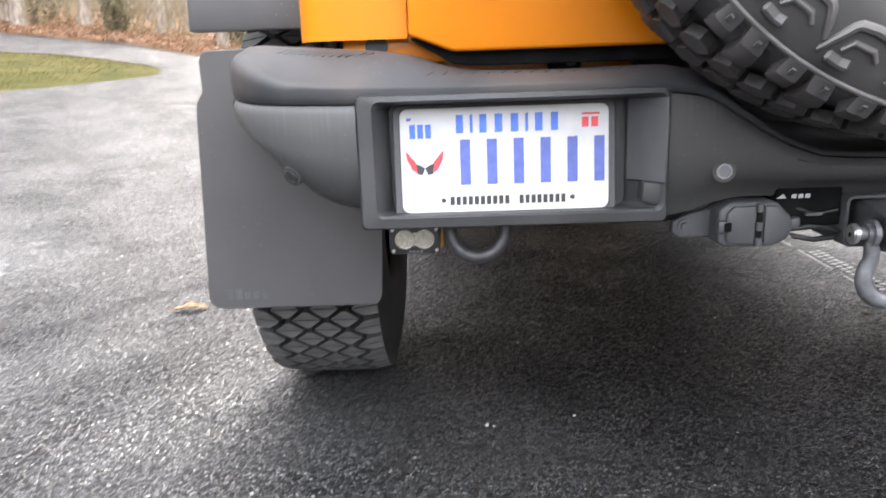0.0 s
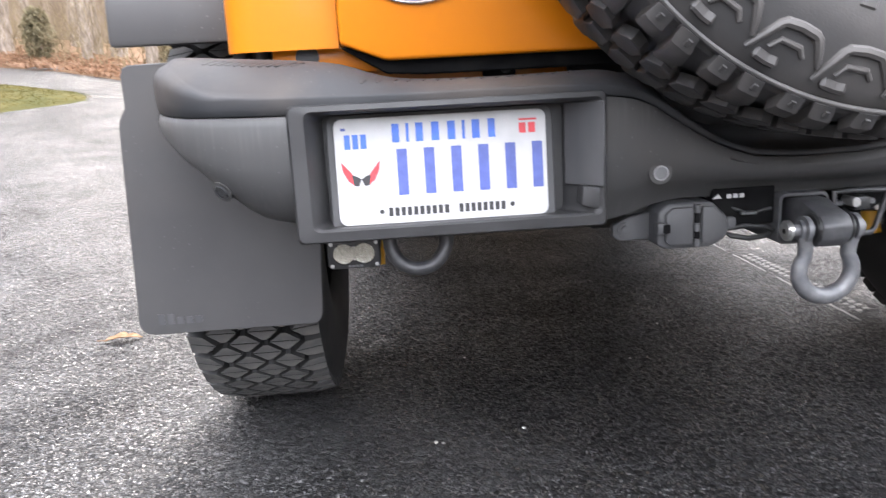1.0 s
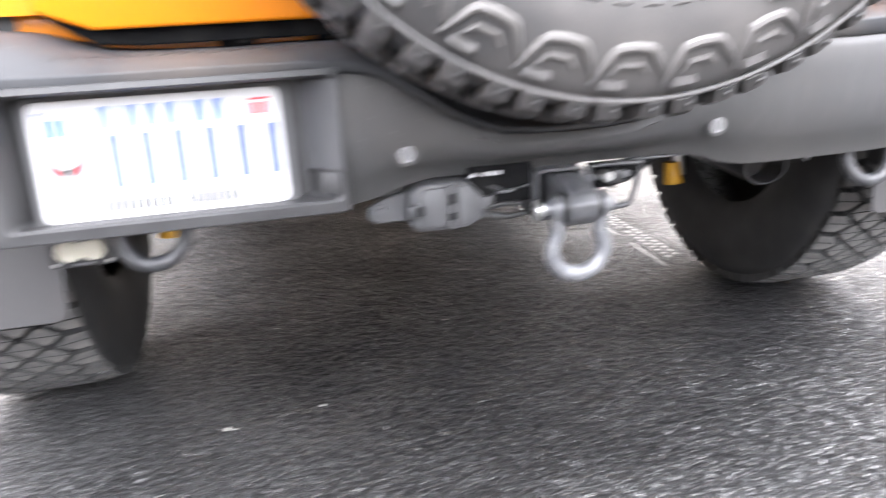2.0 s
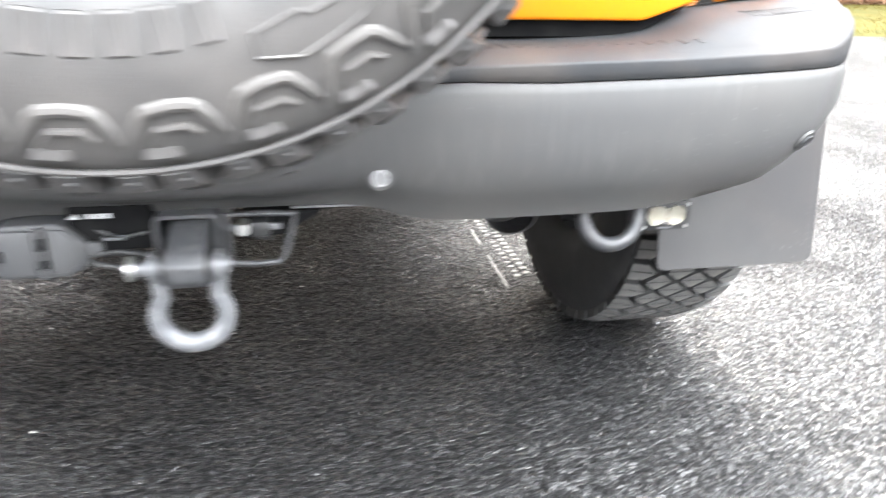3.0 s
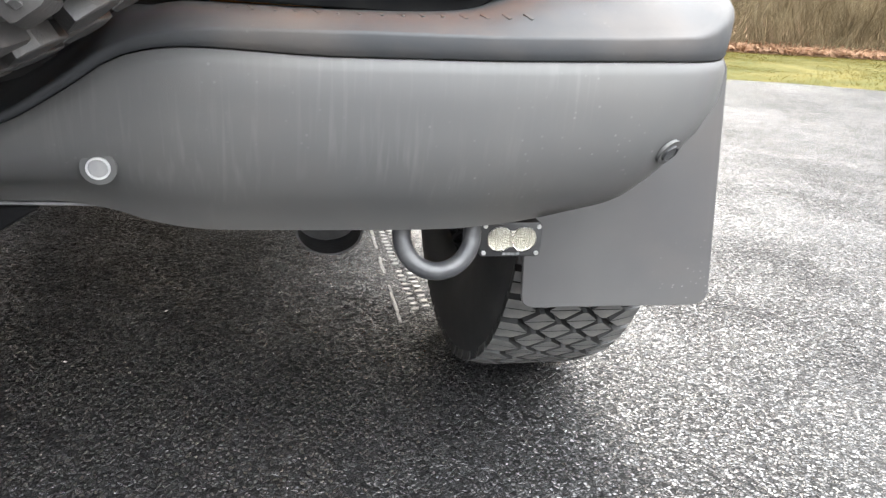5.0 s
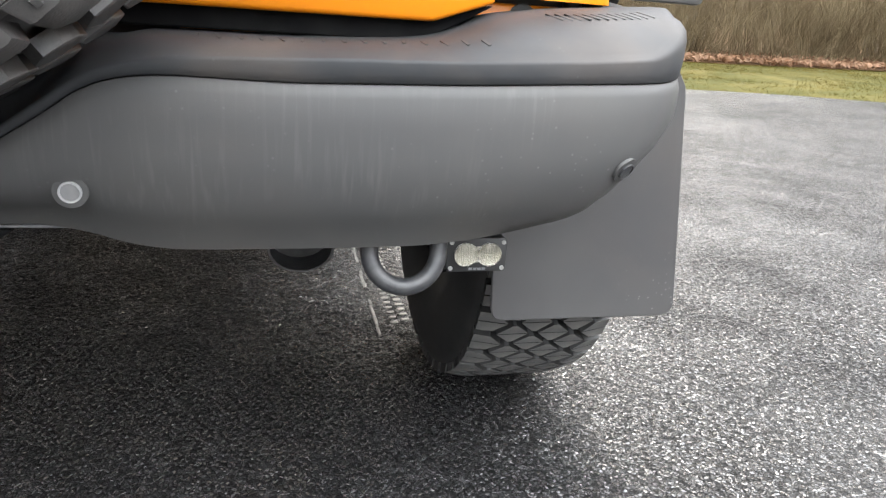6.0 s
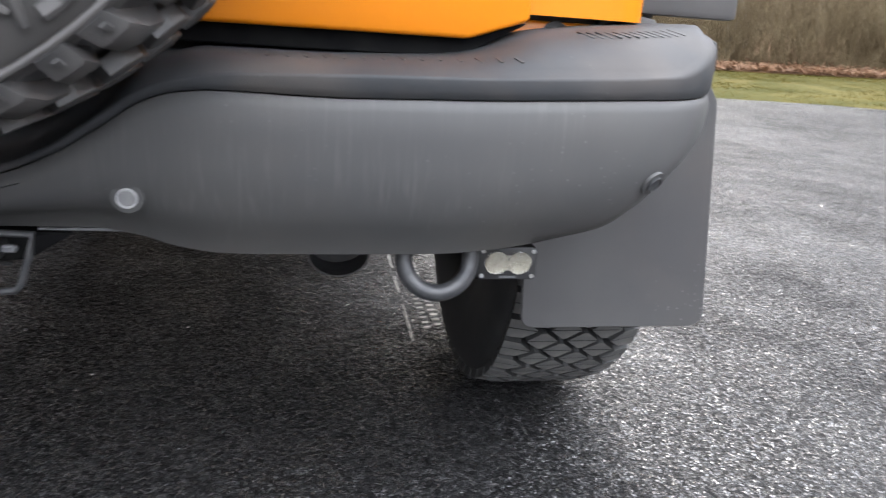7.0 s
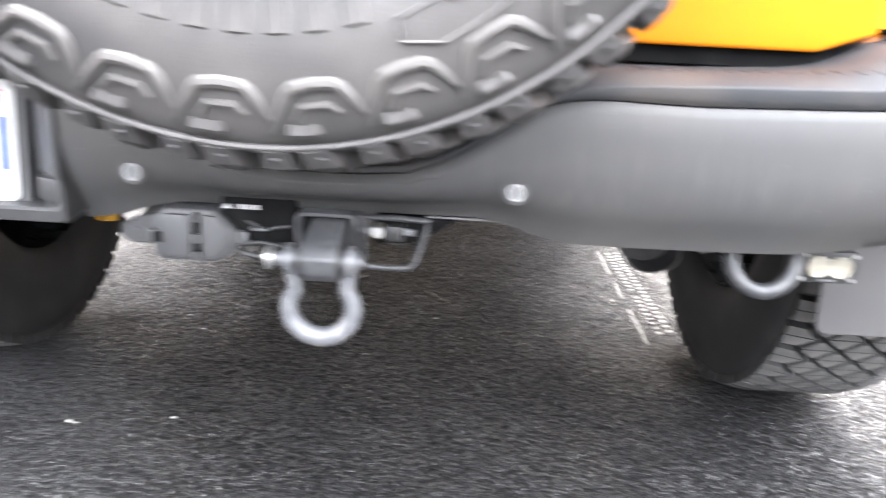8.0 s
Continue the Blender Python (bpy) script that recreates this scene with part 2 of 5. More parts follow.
M_BLOCKSTEEL = material("satin_grey_steel", (0.055, 0.056, 0.060), (0.08, 0.08, 0.083), rough=0.45, metal=0.2, scale=60.0, bump=0.2, bump_scale=600.0)
M_ZINC = material("zinc_plated_steel", (0.40, 0.40, 0.39), (0.55, 0.55, 0.54), rough=0.32, metal=0.9, scale=80.0)
M_SENSOR = material("satin_silver_ring", (0.30, 0.30, 0.31), (0.38, 0.38, 0.38), rough=0.45, metal=0.2, scale=80.0)
M_DISC = material("satin_grey_sensor", (0.14, 0.14, 0.145), (0.17, 0.17, 0.17), rough=0.42, scale=80.0)
M_YELLOW = material("yellow_damper_paint", (0.72, 0.40, 0.02), (0.60, 0.31, 0.02), rough=0.45, scale=40.0)
M_PLATE = material("white_reflective_sheet", (0.42, 0.42, 0.425), (0.47, 0.47, 0.47), rough=0.3, scale=50.0, low=0.3, high=0.7)
M_BLUE = material("blue_print", (0.035, 0.11, 0.46), rough=0.35, scale=60.0)
M_NAVY = material("navy_print", (0.06, 0.085, 0.27), rough=0.35, scale=60.0)
M_RED = material("red_print", (0.50, 0.035, 0.045), rough=0.35, scale=60.0)
M_INK = material("black_print", (0.018, 0.018, 0.02), rough=0.4, scale=60.0)
M_CHROME = material("bright_chrome", (0.75, 0.75, 0.76), (0.8, 0.8, 0.8), rough=0.12, metal=1.0, scale=40.0)
M_LENS = glass_material("clear_fluted_lens", (0.96, 0.95, 0.91), 0.12)
M_REFLECTOR = material("silver_reflector", (0.27, 0.26, 0.23), (0.50, 0.48, 0.42), rough=0.30, metal=0.85, scale=300.0, bump=0.9, bump_scale=420.0, stretch=(3.0, 1.0, 0.4))
M_WINDOW = material("dark_tinted_window", (0.012, 0.014, 0.016), (0.02, 0.022, 0.024), rough=0.06, scale=4.0)
M_GRASS = material("winter_grass", (0.034, 0.035, 0.007), (0.064, 0.054, 0.015), rough=0.95, spec=0.1, scale=2.2, detail=8.0, bump=0.8, bump_scale=60.0)
M_BLADE = material("grass_blades", (0.048, 0.043, 0.008), (0.094, 0.073, 0.020), rough=0.95, spec=0.05, scale=1.2, island=0.25)
M_LITTER = material("leaf_litter", (0.080, 0.045, 0.025), (0.150, 0.098, 0.060), rough=0.95, spec=0.05, scale=9.0, detail=8.0, bump=0.9, bump_scale=40.0)
M_LEAVES = material("dry_oak_leaves", (0.17, 0.095, 0.055), (0.31, 0.20, 0.135), rough=0.9, spec=0.1, scale=3.0, island=0.4)
M_TWIG = material("bare_twigs", (0.095, 0.072, 0.040), (0.175, 0.138, 0.083), rough=0.9, spec=0.1, scale=1.5, island=0.35)
M_BARK = material("grey_brown_bark", (0.12, 0.095, 0.075), (0.27, 0.225, 0.185), rough=0.9, scale=14.0, bump=0.8, bump_scale=60.0, stretch=(1.0, 1.0, 0.25), island=0.25)
M_NEEDLE = material("evergreen_foliage", (0.100, 0.086, 0.048), (0.180, 0.158, 0.095), rough=0.7, scale=4.0, island=0.35)
M_FAR = material("hazy_far_woods", (0.11, 0.080, 0.056), (0.21, 0.165, 0.125), rough=1.0, scale=1.0, detail=8.0, stretch=(2.2, 2.2, 0.35))
M_PEBBLE = material("pale_quartz_chip", (0.34, 0.33, 0.31), (0.46, 0.45, 0.43), rough=0.5, scale=80.0)
M_DRYLEAF = material("curled_tan_leaf", (0.16, 0.090, 0.050), (0.27, 0.175, 0.105), rough=0.9, spec=0.1, scale=60.0)



def let_light_through(m, share_of_light):
    """Thin leaves and blades glow with the light behind them."""
    n, l = m.node_tree.nodes, m.node_tree.links
    b = n["Principled BSDF"]
    thin = n.new("ShaderNodeBsdfTranslucent")
    l.new(b.inputs["Base Color"].links[0].from_socket, thin.inputs["Color"])
    both = n.new("ShaderNodeMixShader")
    both.inputs[0].default_value = share_of_light
    l.new(b.outputs[0], both.inputs[1])
    l.new(thin.outputs[0], both.inputs[2])
    l.new(both.outputs[0], n["Material Output"].inputs["Surface"])


for m in (M_BLADE, M_NEEDLE, M_LEAVES):
    let_light_through(m, 0.45)

# ---- mesh helpers ----


def part(name, bm, mat, parent=None, label="", smooth=True, angle=38):
    """Link a bmesh as one object under a thing or a part."""
    bmesh.ops.recalc_face_normals(bm, faces=bm.faces)
    me = bpy.data.meshes.new(name)
    bm.to_mesh(me)
    bm.free()
    me.materials.append(mat)
    if smooth:
        me.shade_smooth()
        me.set_sharp_from_angle(angle=radians(angle))
    ob = new(name, me)
    if parent:
        ob.parent = parent
    return tagged(ob, label)


def share(name, source, parent, m=None):
    """Another object on the same mesh."""
    ob = new(name, source.data)
    ob.parent = parent
    if m is not None:
        ob.matrix_basis = m
    return ob


def box(x0, x1, y0, y1, z0, z1, bevel=0.0, seg=2, bm=None):
    own = bmesh.new()
    bmesh.ops.create_cube(own, size=1.0, matrix=Matrix.LocRotScale(((x0 + x1) / 2, (y0 + y1) / 2, (z0 + z1) / 2), None, (abs(x1 - x0), abs(y1 - y0), abs(z1 - z0))))
    if bevel:
        bmesh.ops.bevel(own, geom=own.edges[:], offset=bevel, segments=seg, affect="EDGES", profile=0.5)
    return join(bm, own) if bm else own


def join(a, b):
    me = bpy.data.meshes.new("tmp")
    b.to_mesh(me)
    a.from_mesh(me)
    b.free()
    bpy.data.meshes.remove(me)
    return a


def moved(bm, m):
    bmesh.ops.transform(bm, matrix=m, verts=bm.verts[:])
    return bm


def prism(points, axis, a, b, bevel=0.0, seg=2):
    """A polygon pushed along one axis. points: pairs in the two other axes, in the order x, y, z without that axis."""
    bm = bmesh.new()

    def at(p, d):
        q = list(p)
        q.insert("xyz".index(axis), d)
        return q
    f = bm.faces.new([bm.verts.new(at(p, a)) for p in points])
    g = bmesh.ops.extrude_face_region(bm, geom=[f])
    shift = Vector(at((0, 0), b - a))
    bmesh.ops.translate(bm, vec=shift, verts=[v for v in g["geom"] if isinstance(v, bmesh.types.BMVert)])
    bmesh.ops.recalc_face_normals(bm, faces=bm.faces)
    if bevel:
        bmesh.ops.bevel(bm, geom=bm.edges[:], offset=bevel, segments=seg, affect="EDGES", profile=0.5, clamp_overlap=True)
    return bm


def rounded(x0, x1, z0, z1, r, n=5):
    """Corner points of a rounded rectangle."""
    pts = []
    for cx, cz, a0 in ((x1 - r, z1 - r, 0), (x0 + r, z1 - r, 90), (x0 + r, z0 + r, 180), (x1 - r, z0 + r, 270)):
        for k in range(n + 1):
            a = radians(a0 + 90 * k / n)
            pts.append((cx + r * math.cos(a), cz + r * math.sin(a)))
    return pts


def tube(points, radius, seg=12, closed=False, bm=None):
    """A round bar along a line of points; radius may be one number or one a point."""
    bm = bm or bmesh.new()
    pts = [Vector(p) for p in points]
    rad = radius if isinstance(radius, (list, tuple)) else [radius] * len(pts)
    rings, up = [], None
    for i, p in enumerate(pts):
        a = pts[i - 1] if i or closed else pts[0]
        b = pts[(i + 1) % len(pts)] if i + 1 < len(pts) or closed else pts[-1]
        d = (b - a).normalized()
        if up is None:
            up = d.orthogonal().normalized()
        up = (up - d * up.dot(d)).normalized()
        side = d.cross(up)
        rings.append([bm.verts.new(p + (up * math.cos(2 * math.pi * k / seg) + side * math.sin(2 * math.pi * k / seg)) * rad[i]) for k in range(seg)])
    pairs = list(zip(rings, rings[1:])) + ([(rings[-1], rings[0])] if closed else [])
    for r0, r1 in pairs:
        for k in range(seg):
            bm.faces.new((r0[k], r0[(k + 1) % seg], r1[(k + 1) % seg], r1[k]))
    if not closed:
        bm.faces.new(rings[0][::-1])
        bm.faces.new(rings[-1])
    return bm


def disc(center, axis, radius, depth, seg=24, bevel=0.0, bm=None):
    """A round slug whose axis is x, y or z, centred at a point."""
    own = bmesh.new()
    turn = {"x": pose(0, 0, 0, 0, 90, 0), "y": pose(0, 0, 0, 90, 0, 0), "z": Matrix()}[axis]
    bmesh.ops.create_cone(own, cap_ends=True, segments=seg, radius1=radius, radius2=radius, depth=depth, matrix=Matrix.Translation(center) @ turn)
    if bevel:
        bmesh.ops.bevel(own, geom=[e for e in own.edges if len(e.link_faces) == 2 and e.calc_face_angle() > 1], offset=bevel, segments=2, affect="EDGES")
    return join(bm, own) if bm else own


def ring(center, axis, r_out, r_in, depth, seg=32):
    """A flat collar."""
    bm = bmesh.new()
    turn = {"x": pose(0, 0, 0, 0, 90, 0), "y": pose(0, 0, 0, 90, 0, 0), "z": Matrix()}[axis]
    loops = [[bm.verts.new((r * math.cos(2 * math.pi * k / seg), r * math.sin(2 * math.pi * k / seg), z)) for k in range(seg)] for r, z in ((r_out, -depth / 2), (r_out, depth / 2), (r_in, depth / 2), (r_in, -depth / 2))]
    for a, b in zip(loops, loops[1:] + loops[:1]):
        for k in range(seg):
            bm.faces.new((a[k], a[(k + 1) % seg], b[(k + 1) % seg], b[k]))
    return moved(bm, Matrix.Translation(center) @ turn)


def lathe(profile, seg=96, bm=None):
    """A profile of (offset along x, radius) turned round the x axis."""
    bm = bm or bmesh.new()
    rows = [[bm.verts.new((o, r * math.cos(2 * math.pi * k / seg), r * math.sin(2 * math.pi * k / seg))) for k in range(seg)] for o, r in profile]
    for a, b in zip(rows, rows[1:]):
        for k in range(seg):
            bm.faces.new((a[k], a[(k + 1) % seg], b[(k + 1) % seg], b[k]))
    return bm


def grid(rows, bm=None, close_ends=False):
    """A skin through rows of points."""
    bm = bm or bmesh.new()
    vs = [[bm.verts.new(p) for p in r] for r in rows]
    for a, b in zip(vs, vs[1:]):
        for k in range(len(a) - 1):
            bm.faces.new((a[k], a[k + 1], b[k + 1], b[k]))
    if close_ends:
        bm.faces.new(vs[0])
        bm.faces.new(vs[-1][::-1])
    return bm


def lerp_table(table, x):
    """Piecewise linear value at x from rows (x, value...)."""
    if x <= table[0][0]:
        return list(table[0][1:])
    for a, b in zip(table, table[1:]):
        if x <= b[0]:
            f = (x - a[0]) / (b[0] - a[0])
            return [p + (q - p) * f for p, q in zip(a[1:], b[1:])]
    return list(table[-1][1:])


# ---- ground ----


def ground_z(x, y):
    """Flat round the vehicle, rising gently away from it, most of all ahead to the left."""
    r = math.hypot(x, y)
    az = math.degrees(math.atan2(x, y))
    slope = lerp_table([(-180, 0.03), (-90, 0.075), (-45, 0.112), (-27, 0.112), (0, 0.05), (32, 0.036), (60, 0.032), (180, 0.03)], az)[0]
    d = max(0.0, r - 2.4)
    soft = d * d / (d + 0.8)
    return slope * (soft if soft < 34 else 34 + (soft - 34) * 0.15)


def polar_sheet(radii, steps):
    bm = bmesh.new()
    mid = bm.verts.new((0, 0, 0))
    last = None
    for r in radii:
        row = []
        for k in range(steps):
            a = 2 * math.pi * k / steps
            x, y = r * math.sin(a), r * math.cos(a)
            row.append(bm.verts.new((x, y, ground_z(x, y))))
        for k in range(steps):
            if last is None:
                bm.faces.new((mid, row[(k + 1) % steps], row[k]))
            else:
                bm.faces.new((last[k], last[(k + 1) % steps], row[(k + 1) % steps], row[k]))
        last = row
    return bm


ground = part("ground", polar_sheet([0.8, 1.6, 2.4, 2.8, 3.3, 4, 5, 6, 7, 8, 9, 10, 11, 12, 13, 14, 16, 18, 20, 23, 26, 30, 36, 45, 60, 90, 150, 260, 500], 120), M_ASPHALT)
tagged(ground, "wet dark grey coarse asphalt driveway", "driveway", kind="structure")


def sheet_over(points_fn, nu, nv, lift):
    """A patch that follows the ground, a little above it."""
    rows = []
    for i in range(nu + 1):
        row = []
        for j in range(nv + 1):
            x, y = points_fn(i / nu, j / nv)
            edge = min(1.0, 6 * min(j / nv, 1 - j / nv) + (1 if nu < 0 else 0))
            row.append((x, y, ground_z(x, y) + lift * edge + (0 if edge < 1 else 0.02 * noise.noise((x * 0.8, y * 0.8, 0)))))
        rows.append(row)
    return grid(rows)


def island_point(u, v):
    a = 2 * math.pi * u
    wob = 1 + 0.05 * math.sin(3 * a + 1) + 0.03 * math.sin(7 * a)
    return -8.45 + 3.7 * math.cos(a) * v * wob, 8.6 + 2.9 * math.sin(a) * v * wob


def island_sheet():
    rows = []
    for i in range(65):
        row = []
        for j in range(9):
            v = (j + 0.02) / 8.02
            x, y = island_point(i / 64, v)
            row.append((x, y, ground_z(x, y) + 0.06 * min(1.0, 5 * (1 - v)) - 0.004))
        rows.append(row)
    return grid(rows)


lawn = part("lawn", island_sheet(), M_GRASS)
tagged(lawn, "rounded island of short yellow-green winter grass beside the driveway", "lawn", kind="structure")


def verge_point(u, v):
    """Band of grass on the right: u along the edge, v from the asphalt to the woods."""
    x = -1.0 + 31.0 * u
    near = 8.9 - 0.49 * x + 0.012 * x * x + 0.08 * math.sin(2.3 * x)
    far = 10.9 - 0.085 * x
    return x, near + (far - near) * v


verge = part("grass_verge", sheet_over(verge_point, 90, 14, 0.05), M_GRASS)
tagged(verge, "strip of short green and straw winter grass between asphalt and woods", "grass verge", kind="structure")


def wood_floor():
    rows = []
    for i in range(81):
        u = i / 80
        row = []
        for j in range(9):
            v = j / 8
            x = -34.0 + 72.0 * u
            near = 10.9 - 0.085 * x if x > -3.0 else 11.16 + (-3.0 - x) * 0.62
            y = near + 26.0 * v
            row.append((x, y, ground_z(x, y) + (0.006 if j == 0 else 0.05 + 0.05 * noise.noise((x * 0.7, y * 0.7, 2.0)))))
        rows.append(row)
    return grid(rows)


litter = part("woodland_floor", wood_floor(), M_LITTER)
tagged(litter, "brown leaf-covered woodland floor beyond the grass", "woodland floor", kind="structure")

# ---- the vehicle ----
car = new("off_road_vehicle")
tagged(car, "orange off-road vehicle with grey bumper, mud flaps and spare tyre", "car")

# side path of the bumper from the middle outwards: x, y of the face, lower edge, seam, knee, top at the back
BUMPER = [
    (0.000, -0.045, 0.559, 0.603, 0.613, 0.640), (0.050, -0.045, 0.559, 0.604, 0.614, 0.640), (0.100, -0.045, 0.559, 0.608, 0.618, 0.643),
    (0.135, -0.045, 0.559, 0.620, 0.630, 0.655), (0.165, -0.045, 0.559, 0.634, 0.645, 0.675), (0.190, -0.045, 0.559, 0.649, 0.662, 0.695), (0.220, -0.045, 0.554, 0.669, 0.683, 0.715),
    (0.245, -0.045, 0.548, 0.687, 0.7140, 0.735), (0.270, -0.045, 0.539, 0.699, 0.7310, 0.738), (0.300, -0.046, 0.533, 0.706, 0.7400, 0.745), (0.340, -0.047, 0.530, 0.709, 0.7395, 0.747),
    (0.450, -0.047, 0.530, 0.709, 0.7395, 0.750), (0.560, -0.046, 0.531, 0.709, 0.7400, 0.752), (0.620, -0.045, 0.533, 0.709, 0.7405, 0.759), (0.680, -0.044, 0.536, 0.710, 0.7415, 0.779),
    (0.730, -0.043, 0.540, 0.711, 0.7430, 0.787), (0.780, -0.042, 0.546, 0.712, 0.7450, 0.792), (0.818, -0.038, 0.553, 0.713, 0.7470, 0.794), (0.856, -0.027, 0.567, 0.714, 0.7530, 0.795), (0.890, -0.008, 0.588, 0.715, 0.7650, 0.796),
    (0.918, 0.018, 0.614, 0.717, 0.7770, 0.797), (0.941, 0.051, 0.644, 0.720, 0.7870, 0.797), (0.957, 0.090, 0.672, 0.723, 0.7930, 0.797), (0.967, 0.132, 0.693, 0.725, 0.7950, 0.796), (0.972, 0.180, 0.704, 0.726, 0.7960, 0.796), (0.973, 0.240, 0.709, 0.727, 0.7960, 0.796)]
TUCK = [(0.60, 1.0), (0.74, 1.06), (0.80, 1.12), (0.85, 1.3), (0.90, 1.65), (0.94, 1.6), (0.975, 1.0)]
KEEL = [(0.60, 0.015), (0.66, 0.012), (0.70, 0.008), (0.75, 0.002), (0.80, 0.000), (0.86, 0.000), (0.93, 0.006)]        # how far the lower edge hangs under it

TUCK_SHARE = (0, 0, 0, 0, 0, 0.5, 0.9, 1.0, 1.0, 1.0, 1.0, 0.8, 0.7)       # how far each height of the skin follows it


def rounded_off(rows, x0, steps):
    """Extra stations on a smooth line through those past x0."""
    out = [r for r in rows if r[0] < x0]
    tail = [r for r in rows if r[0] >= x0]
    for i in range(len(tail) - 1):
        p0, p1, p2, p3 = tail[max(i - 1, 0)], tail[i], tail[i + 1], tail[min(i + 2, len(tail) - 1)]
        for k in range(steps):
            f = k / steps
            out.append(tuple(0.5 * (2 * b + (c - a) * f + (2 * a - 5 * b + 4 * c - d) * f * f + (3 * b - a - 3 * c + d) * f ** 3) for a, b, c, d in zip(p0, p1, p2, p3)))
    return out + [tail[-1]]


LIP = [(0.22, 0.014), (0.30, 0.016), (0.40, 0.0255), (0.80, 0.0265), (0.856, 0.0305), (0.89, 0.042), (0.918, 0.056), (0.941, 0.065), (0.957, 0.068)]
BUMPER = [(x, y, zb, zs, zs + lerp_table(LIP, x)[0] if x > 0.23 else zk, zt) for x, y, zb, zs, zk, zt in BUMPER]
BUMPER = rounded_off(BUMPER, 0.12, 3)


def bumper_frames(rows, sign):
    """For each station: the point on the plan, the way inwards, and the heights."""
    out = []
    for i, (x, y, *rest) in enumerate(rows):
        a, b = rows[max(i - 1, 0)], rows[min(i + 1, len(rows) - 1)]
        t = Vector((b[0] - a[0], b[1] - a[1])).normalized()
        lift = lerp_table([(0.2, 0.0), (0.45, -0.011), (1.0, -0.012)], x)[0] if sign < 0 else lerp_table([(0.24, 0.0), (0.44, -0.004), (0.8, 0.0065)], x)[0]   # it hangs a little lower on one side
        drift = lerp_table([(0.6, 0.0), (0.9, -0.009)], x)[0]
        out.append((Vector((x * sign + drift, y)), Vector((-t.y * sign, t.x)), [rest[0]] + [z + lift for z in rest[1:]]))
    return out


def lower_rows(rows, sign):
    out = []
    for p, inn, (zb, zs, zk, zt) in bumper_frames(rows, sign):
        h = zs - zb
        prof = [(0.030, zs - 0.0002), (0.0045, zs - 0.0003), (0.0034, zs - 0.0010), (-0.001, zs - 0.014), (-0.001, zs - 0.25 * h), (0.000, zs - 0.45 * h), (0.005, zs - 0.60 * h),
                (0.015, zs - 0.74 * h), (0.028, zs - 0.86 * h), (0.043, zs - 0.955 * h), (0.056, zb - lerp_table(KEEL, abs(p.x))[0]), (0.090, zb - 0.004), (0.130, zb + 0.025)]
        f = lerp_table(TUCK, abs(p.x))[0]
        out.append([(p.x + inn.x * d * (1 + w * (f - 1)), p.y + inn.y * d * (1 + w * (f - 1)), z) for w, (d, z) in zip(TUCK_SHARE, prof)])
    return out


def cap_rows(rows, sign):
    out = []
    for p, inn, (zb, zs, zk, zt) in bumper_frames(rows, sign):
        e = max(0.0, abs(p.x) - 0.90)
        ax, ay = sign * (min(abs(p.x), 0.90) + 0.5 * e), max(0.10, min(0.24, p.y + 0.02))
        zk += lerp_table([(0.83, 0.0), (0.93, 0.004)], abs(p.x))[0]
        zt += lerp_table([(0.80, 0.0), (0.90, 0.005)], abs(p.x))[0]
        r = lerp_table([(0.83, 0.0045), (0.89, 0.014), (0.93, 0.024), (0.96, 0.030)], abs(p.x))[0]       # the edge rounds off towards the corner
        prof = [(0.022, zs + 0.0008), (0.0030, zs + 0.0010), (0.0018, zs + 0.0020), (-0.0005, zs + 0.5 * (zk - r - zs))]
        prof += [(r * (1 - math.cos(radians(q))) - 0.0008, zk - r + r * math.sin(radians(q))) for q in (0, 25, 50, 75)]
        line = [Vector((p.x + inn.x * d, p.y + inn.y * d, z)) for d, z in prof]
        end = Vector((ax, ay, zt))
        start = line[-1]
        steep = lerp_table([(0.20, 1.0), (0.30, 5.0), (0.66, 5.0), (0.76, 3.0), (0.90, 2.0), (0.96, 1.8)], abs(p.x))[0]       # it rises steeply behind the lip, then levels out
        for f in (0.05, 0.10, 0.16, 0.23, 0.32, 0.45, 0.62, 0.80, 1.0):
            q = start.lerp(end, f)
            q.z = start.z + (end.z - start.z) * (1 - (1 - f) ** steep)
            line.append(q)
        back = Vector((ax * 0.995, max(ay + 0.05, lerp_table([(0.84, 0.15), (0.88, 0.28)], abs(p.x))[0]), zt))
        line += [back, Vector((back.x, back.y, zs + 0.01))]
        out.append([tuple(v) for v in line])
    return out


def between(rows, a, b):
    """Stations from a to b, with the two ends worked out."""
    mids = [r for r in rows if a < r[0] < b]
    return [(a, *lerp_table(rows, a))] + mids + [(b, *lerp_table(rows, b))]


def build_bumper():
    skin = grid(lower_rows(between(BUMPER, 0.0, 0.973), 1))
    grid(lower_rows(between(BUMPER, 0.0, 0.318), -1), skin)
    grid(lower_rows(between(BUMPER, 0.752, 0.973), -1), skin)
    bmesh.ops.remove_doubles(skin, verts=skin.verts[:], dist=0.0002)
    global SKIN
    SKIN = BVHTree.FromBMesh(skin)
    low = part("rear_bumper", skin, M_STREAK, car, "dark grey grained plastic rear bumper with faint water streaks", angle=50)
    top = grid(cap_rows(BUMPER, 1))
    grid(cap_rows(BUMPER, -1), top)
    bmesh.ops.remove_doubles(top, verts=top.verts[:], dist=0.0002)
    global CAP
    CAP = BVHTree.FromBMesh(top)
    part("step_cap", top, M_CAP, low, "satin grey bumper step cap", angle=60)
    return low


bumper = build_bumper()

# parking sensors: inner pair on the face, outer pair at the corners


